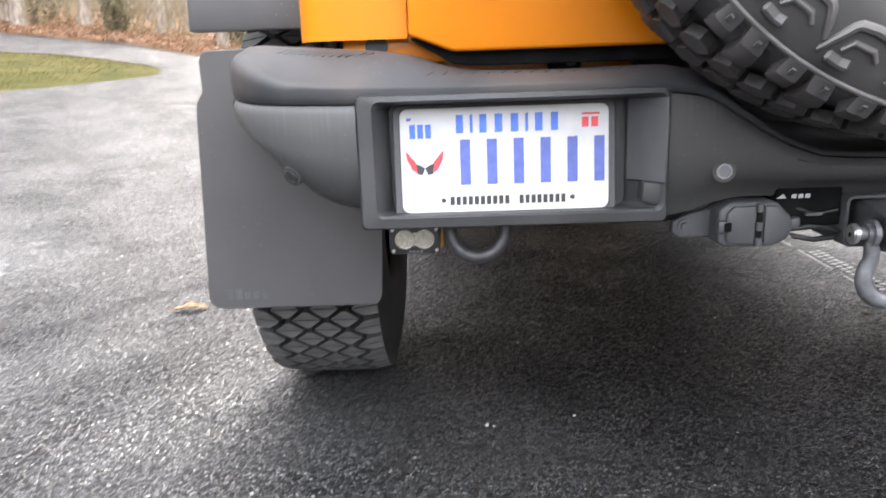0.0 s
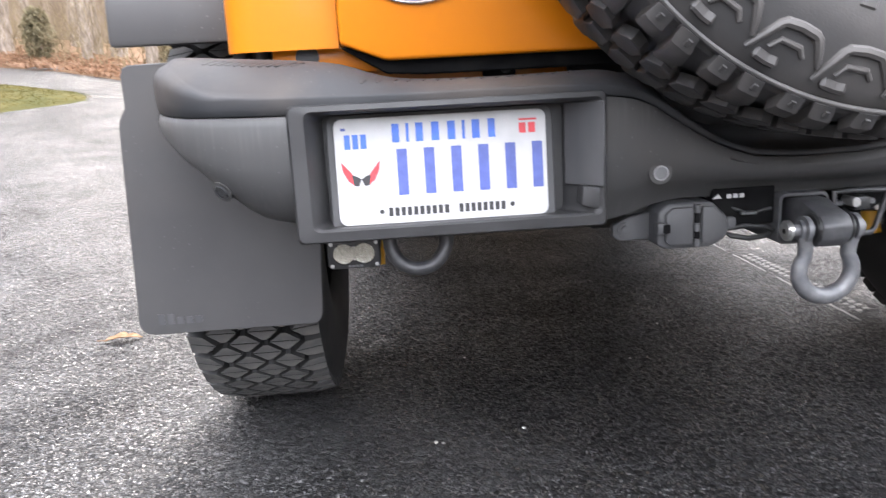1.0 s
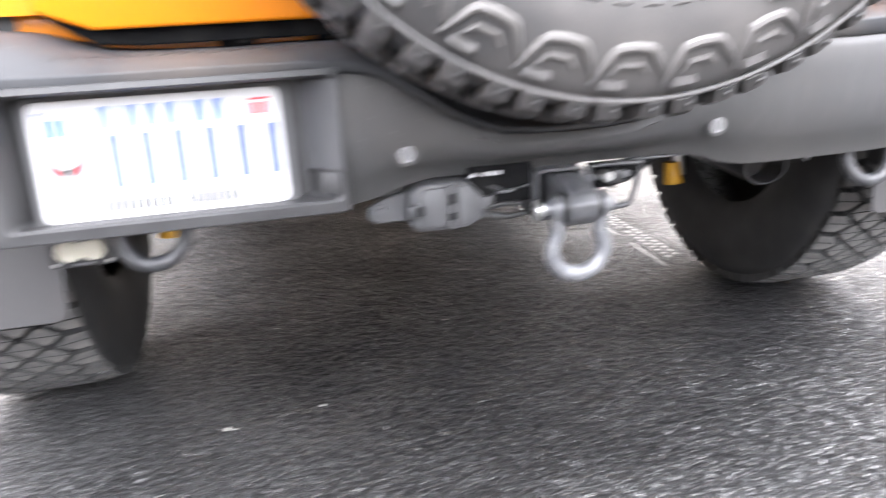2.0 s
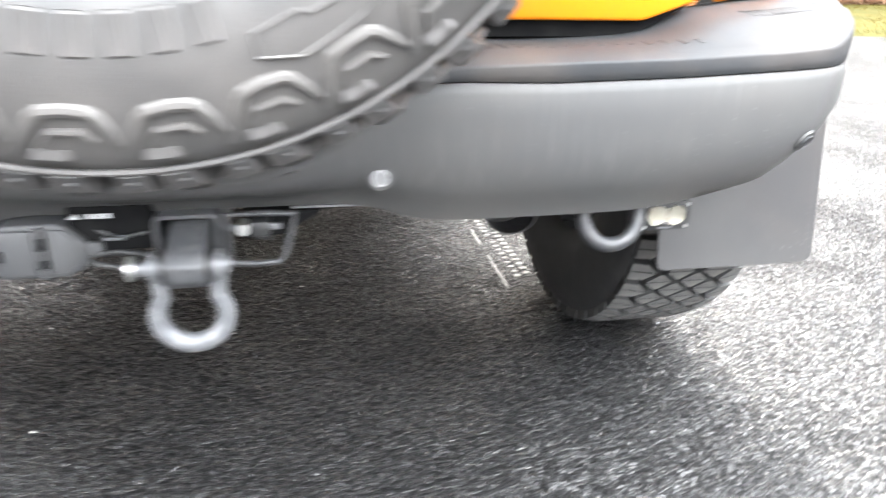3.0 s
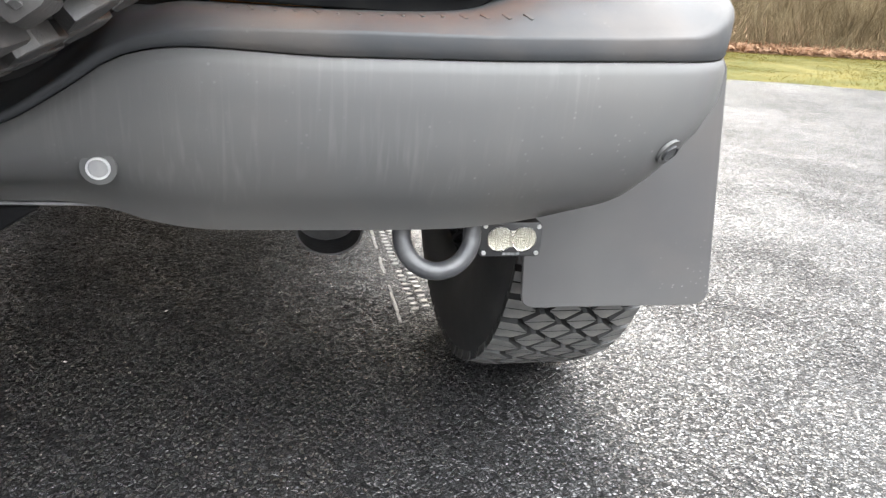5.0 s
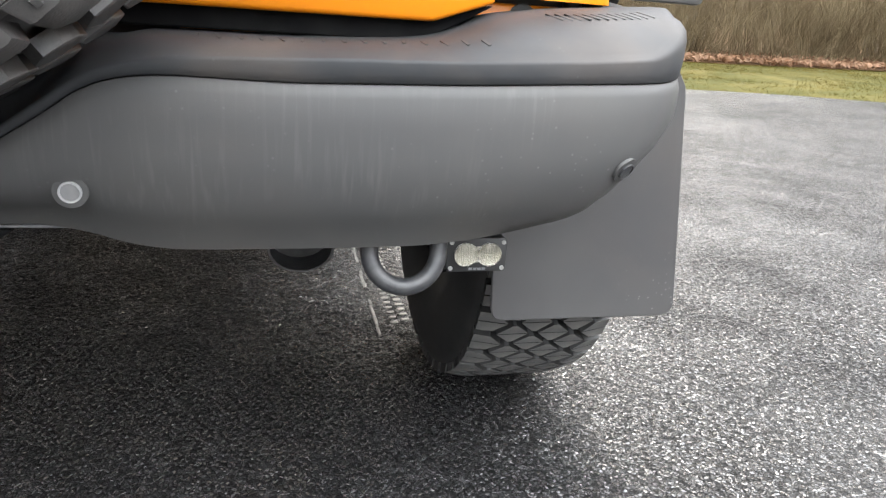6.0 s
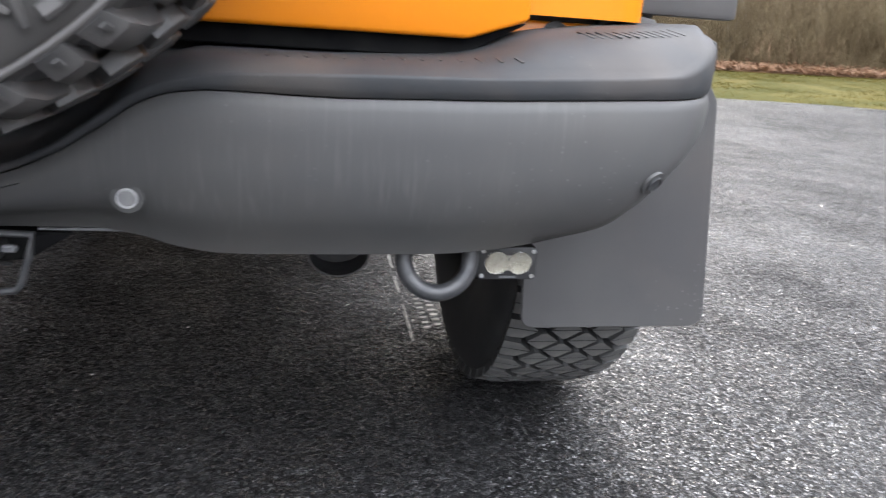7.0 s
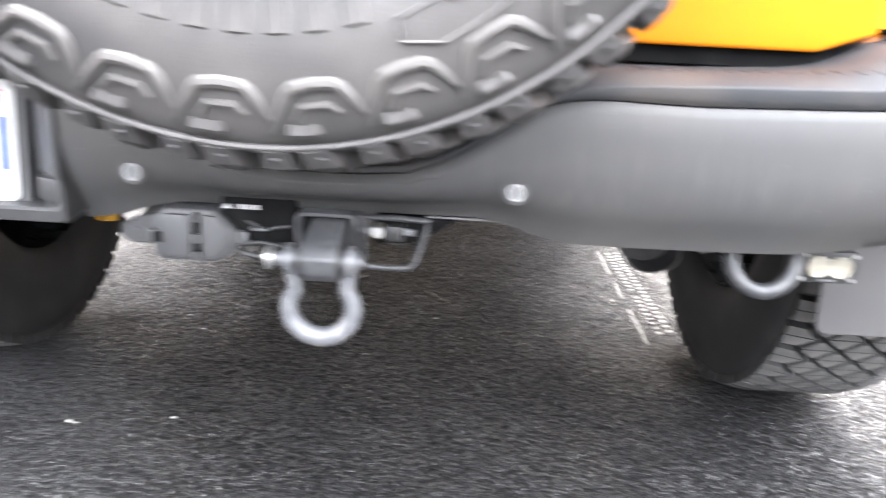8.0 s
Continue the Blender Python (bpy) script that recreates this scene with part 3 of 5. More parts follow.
def sensor(near, silver):
    at, normal, _, _ = SKIN.find_nearest(near)
    if normal.y > 0:
        normal = -normal
    if silver:                                      # the inner pair looks straight back
        normal = (normal + Vector((0, -1.2, 0.35))).normalized()
        at = at + normal * 0.001
    elif near[0] > 0:                               # this corner one lies almost flush in the skin
        at = at + normal * 0.0008
    else:                                           # the other sits on a small boss that looks back
        normal = (normal + Vector((0, -0.55, 0.15))).normalized()
        at = at + normal * 0.004
    m = Matrix.Translation(at + normal * (0.0022 if silver else 0.0006)) @ normal.to_track_quat("-Y", "Z").to_matrix().to_4x4()
    part("sensor_collar", moved(ring((0, 0, 0), "y", 0.0165, 0.0110, 0.0040), m), M_STREAK, bumper)
    part("sensor_ring", moved(ring((0, -0.001, 0), "y", 0.0108, 0.0090, 0.0075), m), M_SENSOR if silver else M_DARKSTEEL, bumper, "pale sensor ring")
    part("parking_sensor", moved(disc((0, 0.0, 0), "y", 0.0091, 0.0070, 24, 0.001), m), M_DISC if silver else M_DARKSTEEL, bumper, "round grey parking sensor")


for sx in (-1, 1):
    sensor((sx * 0.236, -0.050, 0.5825), True)
    sensor((-0.854, 0.004, 0.607) if sx < 0 else (0.831, -0.025, 0.622), False)

# grip slots of the step cap: thin black inlays paint the shade of recesses


def slot_pose(x, y, turn):
    at, normal, _, _ = CAP.ray_cast(Vector((x, y, 2.0)), Vector((0, 0, -1)))
    if normal.z < 0:
        normal = -normal
    return Matrix.Translation(at - normal * 0.0004) @ normal.to_track_quat("Z", "Y").to_matrix().to_4x4() @ pose(0, 0, 0, 0, 0, turn)


slot_src = part("grip_slot", box(-0.0018, 0.0018, -0.0120, 0.0120, -0.0010, 0.0012, 0.0005, 1), M_BLACK, bumper)
SLOTS = [(0.34, 0.014), (0.46, 0.009), (0.56, 0.004), (0.60, -0.008), (0.66, -0.026)]       # the row bends towards the lip
slot_src.matrix_basis = slot_pose(0.353, 0.014, 12)
for sx in (-1, 1):
    for k in range(15):
        x = 0.353 + 0.0212 * k
        if sx < 0 or k:
            share("grip_slot", slot_src, bumper, slot_pose(sx * x, lerp_table(SLOTS, x)[0], sx * (12 + 2.6 * k)) @ Matrix.Diagonal((1, 1.35 - 0.058 * k, 1, 1)))
    for k in range(12):
        share("grip_slot", slot_src, bumper, slot_pose(sx * (0.742 + 0.0117 * k), 0.022 + 0.0001 * k + 0.00022 * k * k, sx * 48))

# ---- number plate and its recess ----


def rect_loop(bm, x0, x1, z0, z1, y, r=0.008, slant=0.0):
    return [bm.verts.new((x + (slant if x > (x0 + x1) / 2 else 0), y, z)) for x, z in rounded(x0, x1, z0, z1, r, 4)]


def plate_housing():
    bm = bmesh.new()
    loops = [rect_loop(bm, -0.752, -0.318, 0.532, 0.712, 0.080, 0.006), rect_loop(bm, -0.757, -0.314, 0.5205, 0.7135, -0.040, 0.008), rect_loop(bm, -0.753, -0.318, 0.5240, 0.711, -0.049, 0.009),
             rect_loop(bm, -0.733, -0.322, 0.538, 0.704, -0.051, 0.010), rect_loop(bm, -0.730, -0.326, 0.541, 0.701, -0.046, 0.010), rect_loop(bm, -0.716, -0.362, 0.538, 0.697, -0.004, 0.010), rect_loop(bm, -0.714, -0.366, 0.538, 0.696, 0.010, 0.010)]
    for a, b in zip(loops, loops[1:]):
        for k in range(len(a)):
            bm.faces.new((a[k], a[(k + 1) % len(a)], b[(k + 1) % len(a)], b[k]))
    bm.faces.new(loops[-1])
    return bm


part("plate_housing", plate_housing(), M_HOUSING, bumper, "recessed black plate holder", angle=30)
part("side_wedge", prism([(-0.363, -0.002), (-0.318, -0.0515), (-0.322, -0.056), (-0.368, -0.006)], "z", 0.578, 0.698, 0.002, 1), M_PLASTIC, bumper)
part("pull_handle", prism([(-0.352, 0.552), (-0.328, 0.545), (-0.318, 0.576), (-0.350, 0.580)], "y", -0.046, -0.010, 0.003, 2), M_HOUSING, bumper)

PLATE = Matrix.Translation((-0.5455, -0.0085, 0.6145)) @ pose(0, 0, 0, -5.5, 0, 0)
part("plate_backing", moved(prism(rounded(-0.163, 0.163, -0.086, 0.082, 0.014), "y", 0.004, 0.012, 0.001, 1), PLATE), M_PLASTIC, bumper)
plate = part("number_plate", moved(prism(rounded(-0.1524, 0.1524, -0.0762, 0.0762, 0.012), "y", -0.001, 0.003, 0.0008, 1), PLATE), M_PLATE, car, "white vehicle plate with blue and red print", angle=30)


def bar(x, z, w, h, mat, label="", tilt=0.0, name="print_bar"):
    part(name, moved(box(-w / 2, w / 2, -0.0016, -0.0006, -h / 2, h / 2), PLATE @ Matrix.Translation((x, 0, z)) @ pose(0, 0, 0, 0, tilt, 0)), mat, plate, label, smooth=False)


STATE = (0.0175, 0.007, 0.0175, 0.0185, 0.0185, 0.007, 0.0185, 0.0175)
for k, w in enumerate(STATE):                                                                    # state line
    bar(-0.0735 + sum(STATE[:k]) + 0.0048 * k + w / 2, 0.0525, w * 0.60, 0.0265, M_BLUE)
for k in range(6):                                                                               # main row, plain bars
    bar(-0.0575 + 0.0392 * k, -0.0030, 0.0150, 0.066, M_NAVY)
for k in range(10):                                                                              # lower line
    bar(-0.078 + 0.0090 * k, -0.0595, 0.0062, 0.0125, M_INK)
for k in range(8):
    bar(0.024 + 0.0088 * k, -0.0595, 0.0060, 0.0125, M_INK)
for x in (-0.091, 0.099):
    part("dot", moved(disc((x, -0.0012, -0.0585), "y", 0.0036, 0.0012, 12), PLATE), M_INK, plate, smooth=False)
for x in (-0.089, 0.097):
    part("plate_screw", moved(disc((x, -0.001, 0.063), "y", 0.0048, 0.003, 12, 0.0008), PLATE), M_PLATE, plate)
for k in range(3):                                                                               # month and year stickers
    bar(-0.1340 + 0.0115 * k, 0.0430, 0.0085, 0.0205, M_BLUE)
for k in range(2):
    bar(0.118 + 0.0135 * k, 0.050, 0.0100, 0.0145, M_RED)
bar(0.126, 0.062, 0.026, 0.003, M_RED)
bar(-0.139, 0.061, 0.007, 0.004, M_NAVY)
for s in (-1, 1):                                                                                # plain winged emblem
    cx = -0.117
    part("emblem_wing", moved(prism([(cx + s * 0.028, 0.016), (cx + s * 0.026, 0.002), (cx + s * 0.019, -0.012), (cx + s * 0.010, -0.019), (cx + s * 0.007, -0.012), (cx + s * 0.014, 0.000)], "y", -0.0016, -0.0006), PLATE), M_RED, plate, smooth=False)
    part("emblem_wing", moved(prism([(cx + s * 0.014, -0.003), (cx + s * 0.011, -0.019), (cx + s * 0.004, -0.020), (cx, -0.010), (cx + s * 0.006, -0.006)], "y", -0.0021, -0.0011), PLATE), M_INK, plate, smooth=False)

# ---- mud flaps ----


def flap_points(s):
    pts = [(0.748, 0.50)]
    pts += [(0.757, 0.352), (0.760, 0.342), (0.766, 0.335), (0.776, 0.332), (1.052, 0.332), (1.064, 0.335), (1.072, 0.342), (1.075, 0.354)]
    pts += [(1.049, 0.690), (1.047, 0.704), (1.040, 0.716), (1.034, 0.725), (1.034, 0.776), (1.030, 0.788), (1.020, 0.793), (0.900, 0.796), (0.748, 0.70)]
    return [(s * (x + (0.002 if s > 0 or x < 0.9 else 0.004)) + (lerp_table([(0.33, 0.0), (0.72, -0.018 if s > 0 else -0.012)], z)[0] if x > 0.9 else 0), z - (0.005 if s < 0 else 0)) for x, z in pts]


for s in (-1, 1):
    flap = part("mud_flap", prism(flap_points(s), "y", 0.193, 0.199, 0.0015, 1), M_FLAP, car, "flat dark grey mud flap with rounded lower corners", angle=30)
    if s < 0:
        for k in range(5):
            part("print_bar", box(-1.045 + 0.016 * k, -1.034 + 0.016 * k, 0.1918, 0.1932, 0.345, 0.358 + (0.006 if k < 2 else 0)), M_PLASTIC, flap, smooth=False)

# ---- LED pods, tow hooks, exhaust ----


def led_pod(s):
    cx, cz = s * 0.687, 0.4865 if s > 0 else 0.4790
    pod = part("led_light", prism(rounded(cx - 0.041, cx + 0.041, cz - 0.023, cz + 0.023, 0.006, 3), "y", 0.062, 0.108, 0.002, 2), M_BLACK, car, "dark LED pod lamp with two clear lenses", angle=30)
    for dx in (-0.0158, 0.0158):
        part("reflector", disc((cx + dx, 0.0610, cz + 0.002), "y", 0.0152, 0.003, 24), M_REFLECTOR, pod, "silver ribbed reflector")
    part("reflector", box(cx - 0.012, cx + 0.012, 0.0596, 0.062, cz - 0.009, cz + 0.012), M_REFLECTOR, pod)
    for dx in (-0.0158, 0.0158):
        lens = bmesh.new()
        bmesh.ops.create_uvsphere(lens, u_segments=24, v_segments=12, radius=0.0165)
        part("lens", moved(lens, Matrix.Translation((cx + dx, 0.0575, cz + 0.002)) @ Matrix.Diagonal((1, 0.10, 1, 1))), M_LENS, pod, "clear domed lens")
    for dx in (-0.035, 0.035):
        for dz in (-0.0175, 0.0175):
            part("screw", disc((cx + dx, 0.0612, cz + dz), "y", 0.0030, 0.003, 10, 0.0006), M_ZINC, pod)
    for k in range(4):
        part("print_bar", box(cx - 0.010 + 0.006 * k, cx - 0.0055 + 0.006 * k, 0.0612, 0.0622, cz - 0.0205, cz - 0.0175), M_STEEL, pod, smooth=False)
    part("bracket", box(cx - s * 0.036 - 0.006, cx - s * 0.036 + 0.006, 0.09, 0.13, cz, 0.56, 0.002, 1), M_BLACK, pod)


def tow_hook(s):
    pts = []
    for k in range(21):
        a = math.pi * (1 + k / 20)
        pts.append((s * 0.586 + 0.0435 * math.cos(a), 0.030 + 0.012 * (1 - abs(math.sin(a))), 0.500 + 0.0430 * math.sin(a)))
    pts = [(pts[0][0], 0.10, 0.565), (pts[0][0], 0.055, 0.545), (pts[0][0], 0.044, 0.522)] + pts + [(pts[-1][0], 0.044, 0.522), (pts[-1][0], 0.055, 0.545), (pts[-1][0], 0.10, 0.565)]
    part("tow_hook", tube(pts, 0.0113, 14), M_DARKSTEEL, car, "dark grey rounded steel recovery loop")


for s in (-1, 1):
    led_pod(s)
    tow_hook(s)


def exhaust():
    bm = bmesh.new()
    rows = []
    for y, k in ((0.150, 1.0), (0.146, 1.0), (0.146, 0.93), (0.20, 0.93)):
        rows.append([(0.466 + 0.044 * k * math.cos(2 * math.pi * i / 28), y, 0.470 + 0.034 * k * math.sin(2 * math.pi * i / 28)) for i in range(29)])
    rows.insert(0, [(0.466 + 0.044 * math.cos(2 * math.pi * i / 28), 0.62, 0.500 + 0.034 * math.sin(2 * math.pi * i / 28)) for i in range(29)])
    grid(rows, bm)
    bmesh.ops.remove_doubles(bm, verts=bm.verts[:], dist=0.0001)
    bm.faces.new([v for v in sorted([v for v in bm.verts if abs(v.co.y - 0.20) < 1e-4], key=lambda v: math.atan2(v.co.z - 0.470, v.co.x - 0.468))])
    return bm


part("exhaust_tip", exhaust(), M_EXHAUST, car, "dark oval exhaust tail pipe")
part("exhaust_hanger", prism([(0.521, 0.540), (0.523, 0.490), (0.527, 0.480), (0.533, 0.478), (0.538, 0.486), (0.537, 0.540)], "y", 0.120, 0.126, 0.001, 1), M_STEEL, car, "small grey steel exhaust hanger")

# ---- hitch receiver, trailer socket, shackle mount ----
# the bar's shade under the bumper is put into its near-black colour
receiver = part("hitch_receiver", box(-0.210, 0.060, 0.055, 0.125, 0.538, 0.585, 0.012, 3), M_SHADE_BLACK, car, "black steel tow bar with square receiver")


def square_tube(cx, cz, half, wall, y0, y1, r):
    """A hollow square bar along y with rounded corners and a rolled front edge."""
    bm = bmesh.new()
    loops = []
    for k, y in ((half - 0.001, y1), (half, y0 + 0.002), (half - 0.0012, y0), (half - wall + 0.0012, y0), (half - wall, y0 + 0.002), (half - wall, y1)):
        loops.append([bm.verts.new((x, y, z)) for x, z in rounded(cx - k, cx + k, cz - k, cz + k, max(0.002, r - (half - k)), 4)])
    for p, q in zip(loops, loops[1:]):
        for k in range(len(p)):
            bm.faces.new((p[k], p[(k + 1) % len(p)], q[(k + 1) % len(q)], q[k]))
    return bm


part("receiver_tube", square_tube(-0.0030, 0.5055, 0.0395, 0.0065, -0.012, 0.22, 0.012), M_BLOCKSTEEL, receiver, "grey square receiver tube with worn rim", angle=50)
part("chain_loop", tube([(0.046, -0.008, 0.541), (0.088, -0.008, 0.542), (0.129, -0.008, 0.540), (0.124, -0.009, 0.516), (0.114, -0.010, 0.484), (0.107, -0.010, 0.476), (0.080, -0.010, 0.4745), (0.052, -0.010, 0.476), (0.046, -0.010, 0.482)], 0.0044, 10, closed=True), M_DARKSTEEL, receiver, "bent-steel safety chain loop")
part("chain_loop", tube([(-0.128, -0.004, 0.494), (-0.112, -0.006, 0.484), (-0.085, -0.008, 0.4785), (-0.055, -0.006, 0.481), (-0.046, -0.004, 0.488), (-0.060, -0.004, 0.494), (-0.090, -0.004, 0.4975)], 0.0042, 10, closed=True), M_BLACK, receiver, "black cable loop")
part("cross_bar", box(0.040, 0.112, -0.010, -0.002, 0.519, 0.528, 0.002, 1), M_STEEL, receiver, "grey steel cross bar")
part("tie_clip", box(-0.100, -0.076, -0.014, -0.004, 0.516, 0.520, 0.001, 1), M_STEEL, receiver)
# dark block added to fill the black beside the tube
part("dark_block", box(-0.140, -0.0425, 0.000, 0.055, 0.4985, 0.556, 0.003, 2), M_SHADE_BLACK, receiver)
part("bolt", disc((0.066, -0.018, 0.528), "y", 0.008, 0.03, 6, 0.001), M_ZINC, receiver)
part("bracket_tab", box(0.126, 0.222, 0.018, 0.042, 0.537, 0.541, 0.001, 1), M_STEEL, receiver, "pale steel bracket tab")
part("bracket_plate", prism([(0.060, 0.500), (0.118, 0.506), (0.165, 0.5365), (0.060, 0.5365)], "y", 0.010, 0.040, 0.002, 1), M_SHADE_BLACK, receiver)
part("wire", tube([(0.085, 0.045, 0.530), (0.100, 0.030, 0.512), (0.098, 0.010, 0.500), (0.080, 0.005, 0.505), (0.068, 0.020, 0.520)], 0.0028, 8), M_BLACK, receiver)
part("wire", tube([(-0.150, 0.030, 0.548), (-0.120, 0.005, 0.530), (-0.085, -0.004, 0.516), (-0.050, -0.004, 0.522)], 0.0026, 8), M_BLACK, receiver)
part("wiring_plug", box(0.072, 0.098, -0.020, 0.05, 0.513, 0.534, 0.004, 2), M_BLACK, receiver)
for k in range(3):
    part("print_bar", box(-0.118 + 0.010 * k, -0.111 + 0.010 * k, -0.0008, 0.0012, 0.541, 0.547), M_PLATE, receiver, smooth=False)
part("print_bar", prism([(-0.140, 0.541), (-0.126, 0.541), (-0.131, 0.548)], "y", -0.0008, 0.0012), M_PLATE, receiver, smooth=False)


def trailer_socket():
    sock = part("trailer_socket", prism([(-0.232, 0.480), (-0.220, 0.473), (-0.150, 0.473), (-0.128, 0.484), (-0.120, 0.503), (-0.126, 0.520), (-0.150, 0.543), (-0.215, 0.543), (-0.232, 0.530)], "y", -0.050, 0.030, 0.005, 3), M_PLASTIC, car, "dark grey plastic trailer socket with hinged lid", angle=35)
    part("lid", prism([(-0.222, 0.486), (-0.214, 0.480), (-0.180, 0.480), (-0.180, 0.537), (-0.212, 0.537), (-0.222, 0.527)], "y", -0.057, -0.049, 0.003, 2), M_PLASTIC, sock)
    part("hinge_slot", box(-0.1765, -0.1685, -0.0535, -0.046, 0.482, 0.534, 0.001, 1), M_SHADE_BLACK, sock)
    for z0, z1 in ((0.476, 0.488), (0.500, 0.512), (0.528, 0.540)):
        part("hinge", tube([(-0.1735, -0.054, z0), (-0.1735, -0.054, z1)], 0.0052, 10), M_PLASTIC, sock)
    part("lid", prism([(-0.166, 0.480), (-0.146, 0.481), (-0.130, 0.494), (-0.130, 0.520), (-0.148, 0.536), (-0.166, 0.537)], "y", -0.055, -0.049, 0.003, 2), M_PLASTIC, sock)
    part("pull_tab", box(-0.124, -0.108, -0.046, -0.020, 0.496, 0.516, 0.005, 2), M_PLASTIC, sock)
    part("latch", box(-0.236, -0.222, -0.060, -0.046, 0.498, 0.516, 0.003, 2), M_PLASTIC, sock)
    part("latch_recess", box(-0.2275, -0.2165, -0.0606, -0.0560, 0.5005, 0.5135, 0.0005, 1), M_SHADE_BLACK, sock)
    part("mounting_ear", prism([(-0.290, 0.490), (-0.278, 0.482), (-0.225, 0.482), (-0.225, 0.528), (-0.262, 0.520), (-0.290, 0.508)], "y", -0.012, 0.0, 0.002, 1), M_PLASTIC, sock)
    part("washer", ring((-0.270, -0.0125, 0.500), "y", 0.0115, 0.007, 0.004, 24), M_PLASTIC, sock)
    part("bolt", disc((-0.270, -0.014, 0.500), "y", 0.0075, 0.006, 6, 0.001), M_BLOCKSTEEL, sock)
    part("arm", prism([(-0.290, 0.490), (-0.262, 0.505), (-0.190, 0.560), (-0.230, 0.565)], "y", 0.0005, 0.010, 0.002, 1), M_BLACK, sock)
    sock.location = (0.004, 0.038, -0.003)


trailer_socket()


def shackle_mount():
    mount = new("shackle_mount")
    tagged(mount, "dark steel receiver block holding a grey bow shackle under the bumper", "shackle")
    body = prism([(0.080, 0.474), (0.080, 0.537), (-0.028, 0.537), (-0.052, 0.530), (-0.082, 0.522), (-0.094, 0.508), (-0.090, 0.488), (-0.075, 0.474)], "x", -0.0205, 0.0245, 0.004, 2)
    part("receiver_block", body, M_BLOCKSTEEL, mount, "dark grey steel receiver block")
    py, pz = -0.070, 0.501
    part("pin", tube([(-0.058, py, pz), (0.052, py, pz)], 0.0095, 16), M_STEEL, mount, "zinc plated shackle pin")
    part("pin_head", disc((-0.060, py, pz), "x", 0.0150, 0.009, 20, 0.002), M_ZINC, mount, "pale zinc pin head")
    part("pin_hole", disc((-0.0646, py, pz - 0.001), "x", 0.0036, 0.0012, 12), M_SHADE_BLACK, mount)
    for x in (-0.0225, 0.0265):
        part("isolator", disc((x, py, pz), "x", 0.0225, 0.006, 24, 0.002), M_BLACK, mount, "black rubber washer")
    for x in (-0.0345, 0.0385):
        part("shackle_ear", disc((x, py, pz), "x", 0.0195, 0.019, 24, 0.006), M_STEEL, mount)
    pts = [(-0.0345, py, pz), (-0.0325, py, pz - 0.016), (-0.0305, py + 0.001, pz - 0.028)]
    for k in range(21):
        a = math.pi * (0.80 + 1.40 * k / 20)
        pts.append((0.002 + 0.0400 * math.cos(a), py + 0.002, 0.4370 + 0.0385 * math.sin(a)))
    pts += [(0.0345, py + 0.001, pz - 0.028), (0.0365, py, pz - 0.016), (0.0385, py, pz)]
    part("bow", tube(pts, [0.0105] * 3 + [0.0105 + 0.0022 * math.sin(math.pi * k / 20) for k in range(21)] + [0.0105] * 3, 16), M_STEEL, mount, "grey forged shackle bow")
    return mount


shackle_mount()

# ---- tyres ----
YC, R = 0.745, 0.462
TYRE = [(o * 0.93, r) for o, r in ((-0.120, 0.235), (-0.138, 0.250), (-0.152, 0.300), (-0.157, 0.345), (-0.155, 0.385), (-0.148, 0.416), (-0.138, 0.432), (-0.120, 0.4405), (-0.060, 0.4425), (0.0, 0.443), (0.060, 0.4425), (0.120, 0.4405), (0.138, 0.432), (0.148, 0.416), (0.155, 0.385), (0.157, 0.345), (0.152, 0.300), (0.138, 0.250), (0.120, 0.235))]


def block_mesh(outline, base, top, taper=0.95):
    """A tread block standing along +z on an outline in x, y."""
    bm = bmesh.new()
    lo = [bm.verts.new((x, y, base)) for x, y in outline]
    cx, cy = sum(p[0] for p in outline) / len(outline), sum(p[1] for p in outline) / len(outline)
    mid = [bm.verts.new((cx + (x - cx) * 0.99, cy + (y - cy) * 0.99, top - 0.0010)) for x, y in outline]
    hi = [bm.verts.new((cx + (x - cx) * taper, cy + (y - cy) * taper, top)) for x, y in outline]
    for a, b in ((lo, mid), (mid, hi)):
        for k in range(len(a)):
            bm.faces.new((a[k], a[(k + 1) % len(a)], b[(k + 1) % len(a)], b[k]))
    bm.faces.new(hi)
    return bm


def siped(outline, base, top):
    """A tread block cut in two by one fine slit across."""
    bm = bmesh.new()
    for side in (1, -1):
        half = [(x, y) for x, y in outline if y * side > 0]
        xs = sorted(p[0] for p in outline if abs(p[1]) < 0.0035) or [min(p[0] for p in outline)]
        x_lo, x_hi = min(xs[0], min(p[0] for p in half)), max(p[0] for p in half)
        half = [p for p in half if abs(p[1]) > 0.0035]
        half.sort(key=lambda p: -p[0] if side > 0 else p[0])
        ends = [(x_hi, 0.0008), (x_lo, 0.0008)] if side > 0 else [(x_lo, -0.0008), (x_hi, -0.0008)]
        poly = [ends[0]] + half + [ends[1]]
        join(bm, block_mesh(poly, base, top, 0.97))
    return bm


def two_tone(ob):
    """Dusty tops, and walls in darker rubber that puts the groove shade into colour."""
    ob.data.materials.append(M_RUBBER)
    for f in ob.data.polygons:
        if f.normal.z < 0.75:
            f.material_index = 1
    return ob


def wheel_disc(parent, offset):
    part("rim", lathe([(offset, 0.238), (offset - 0.02, 0.236), (offset - 0.05, 0.20), (offset - 0.04, 0.09), (offset, 0.07), (offset + 0.002, 0.0005)], 48), M_BLACK, parent, "black alloy rim")


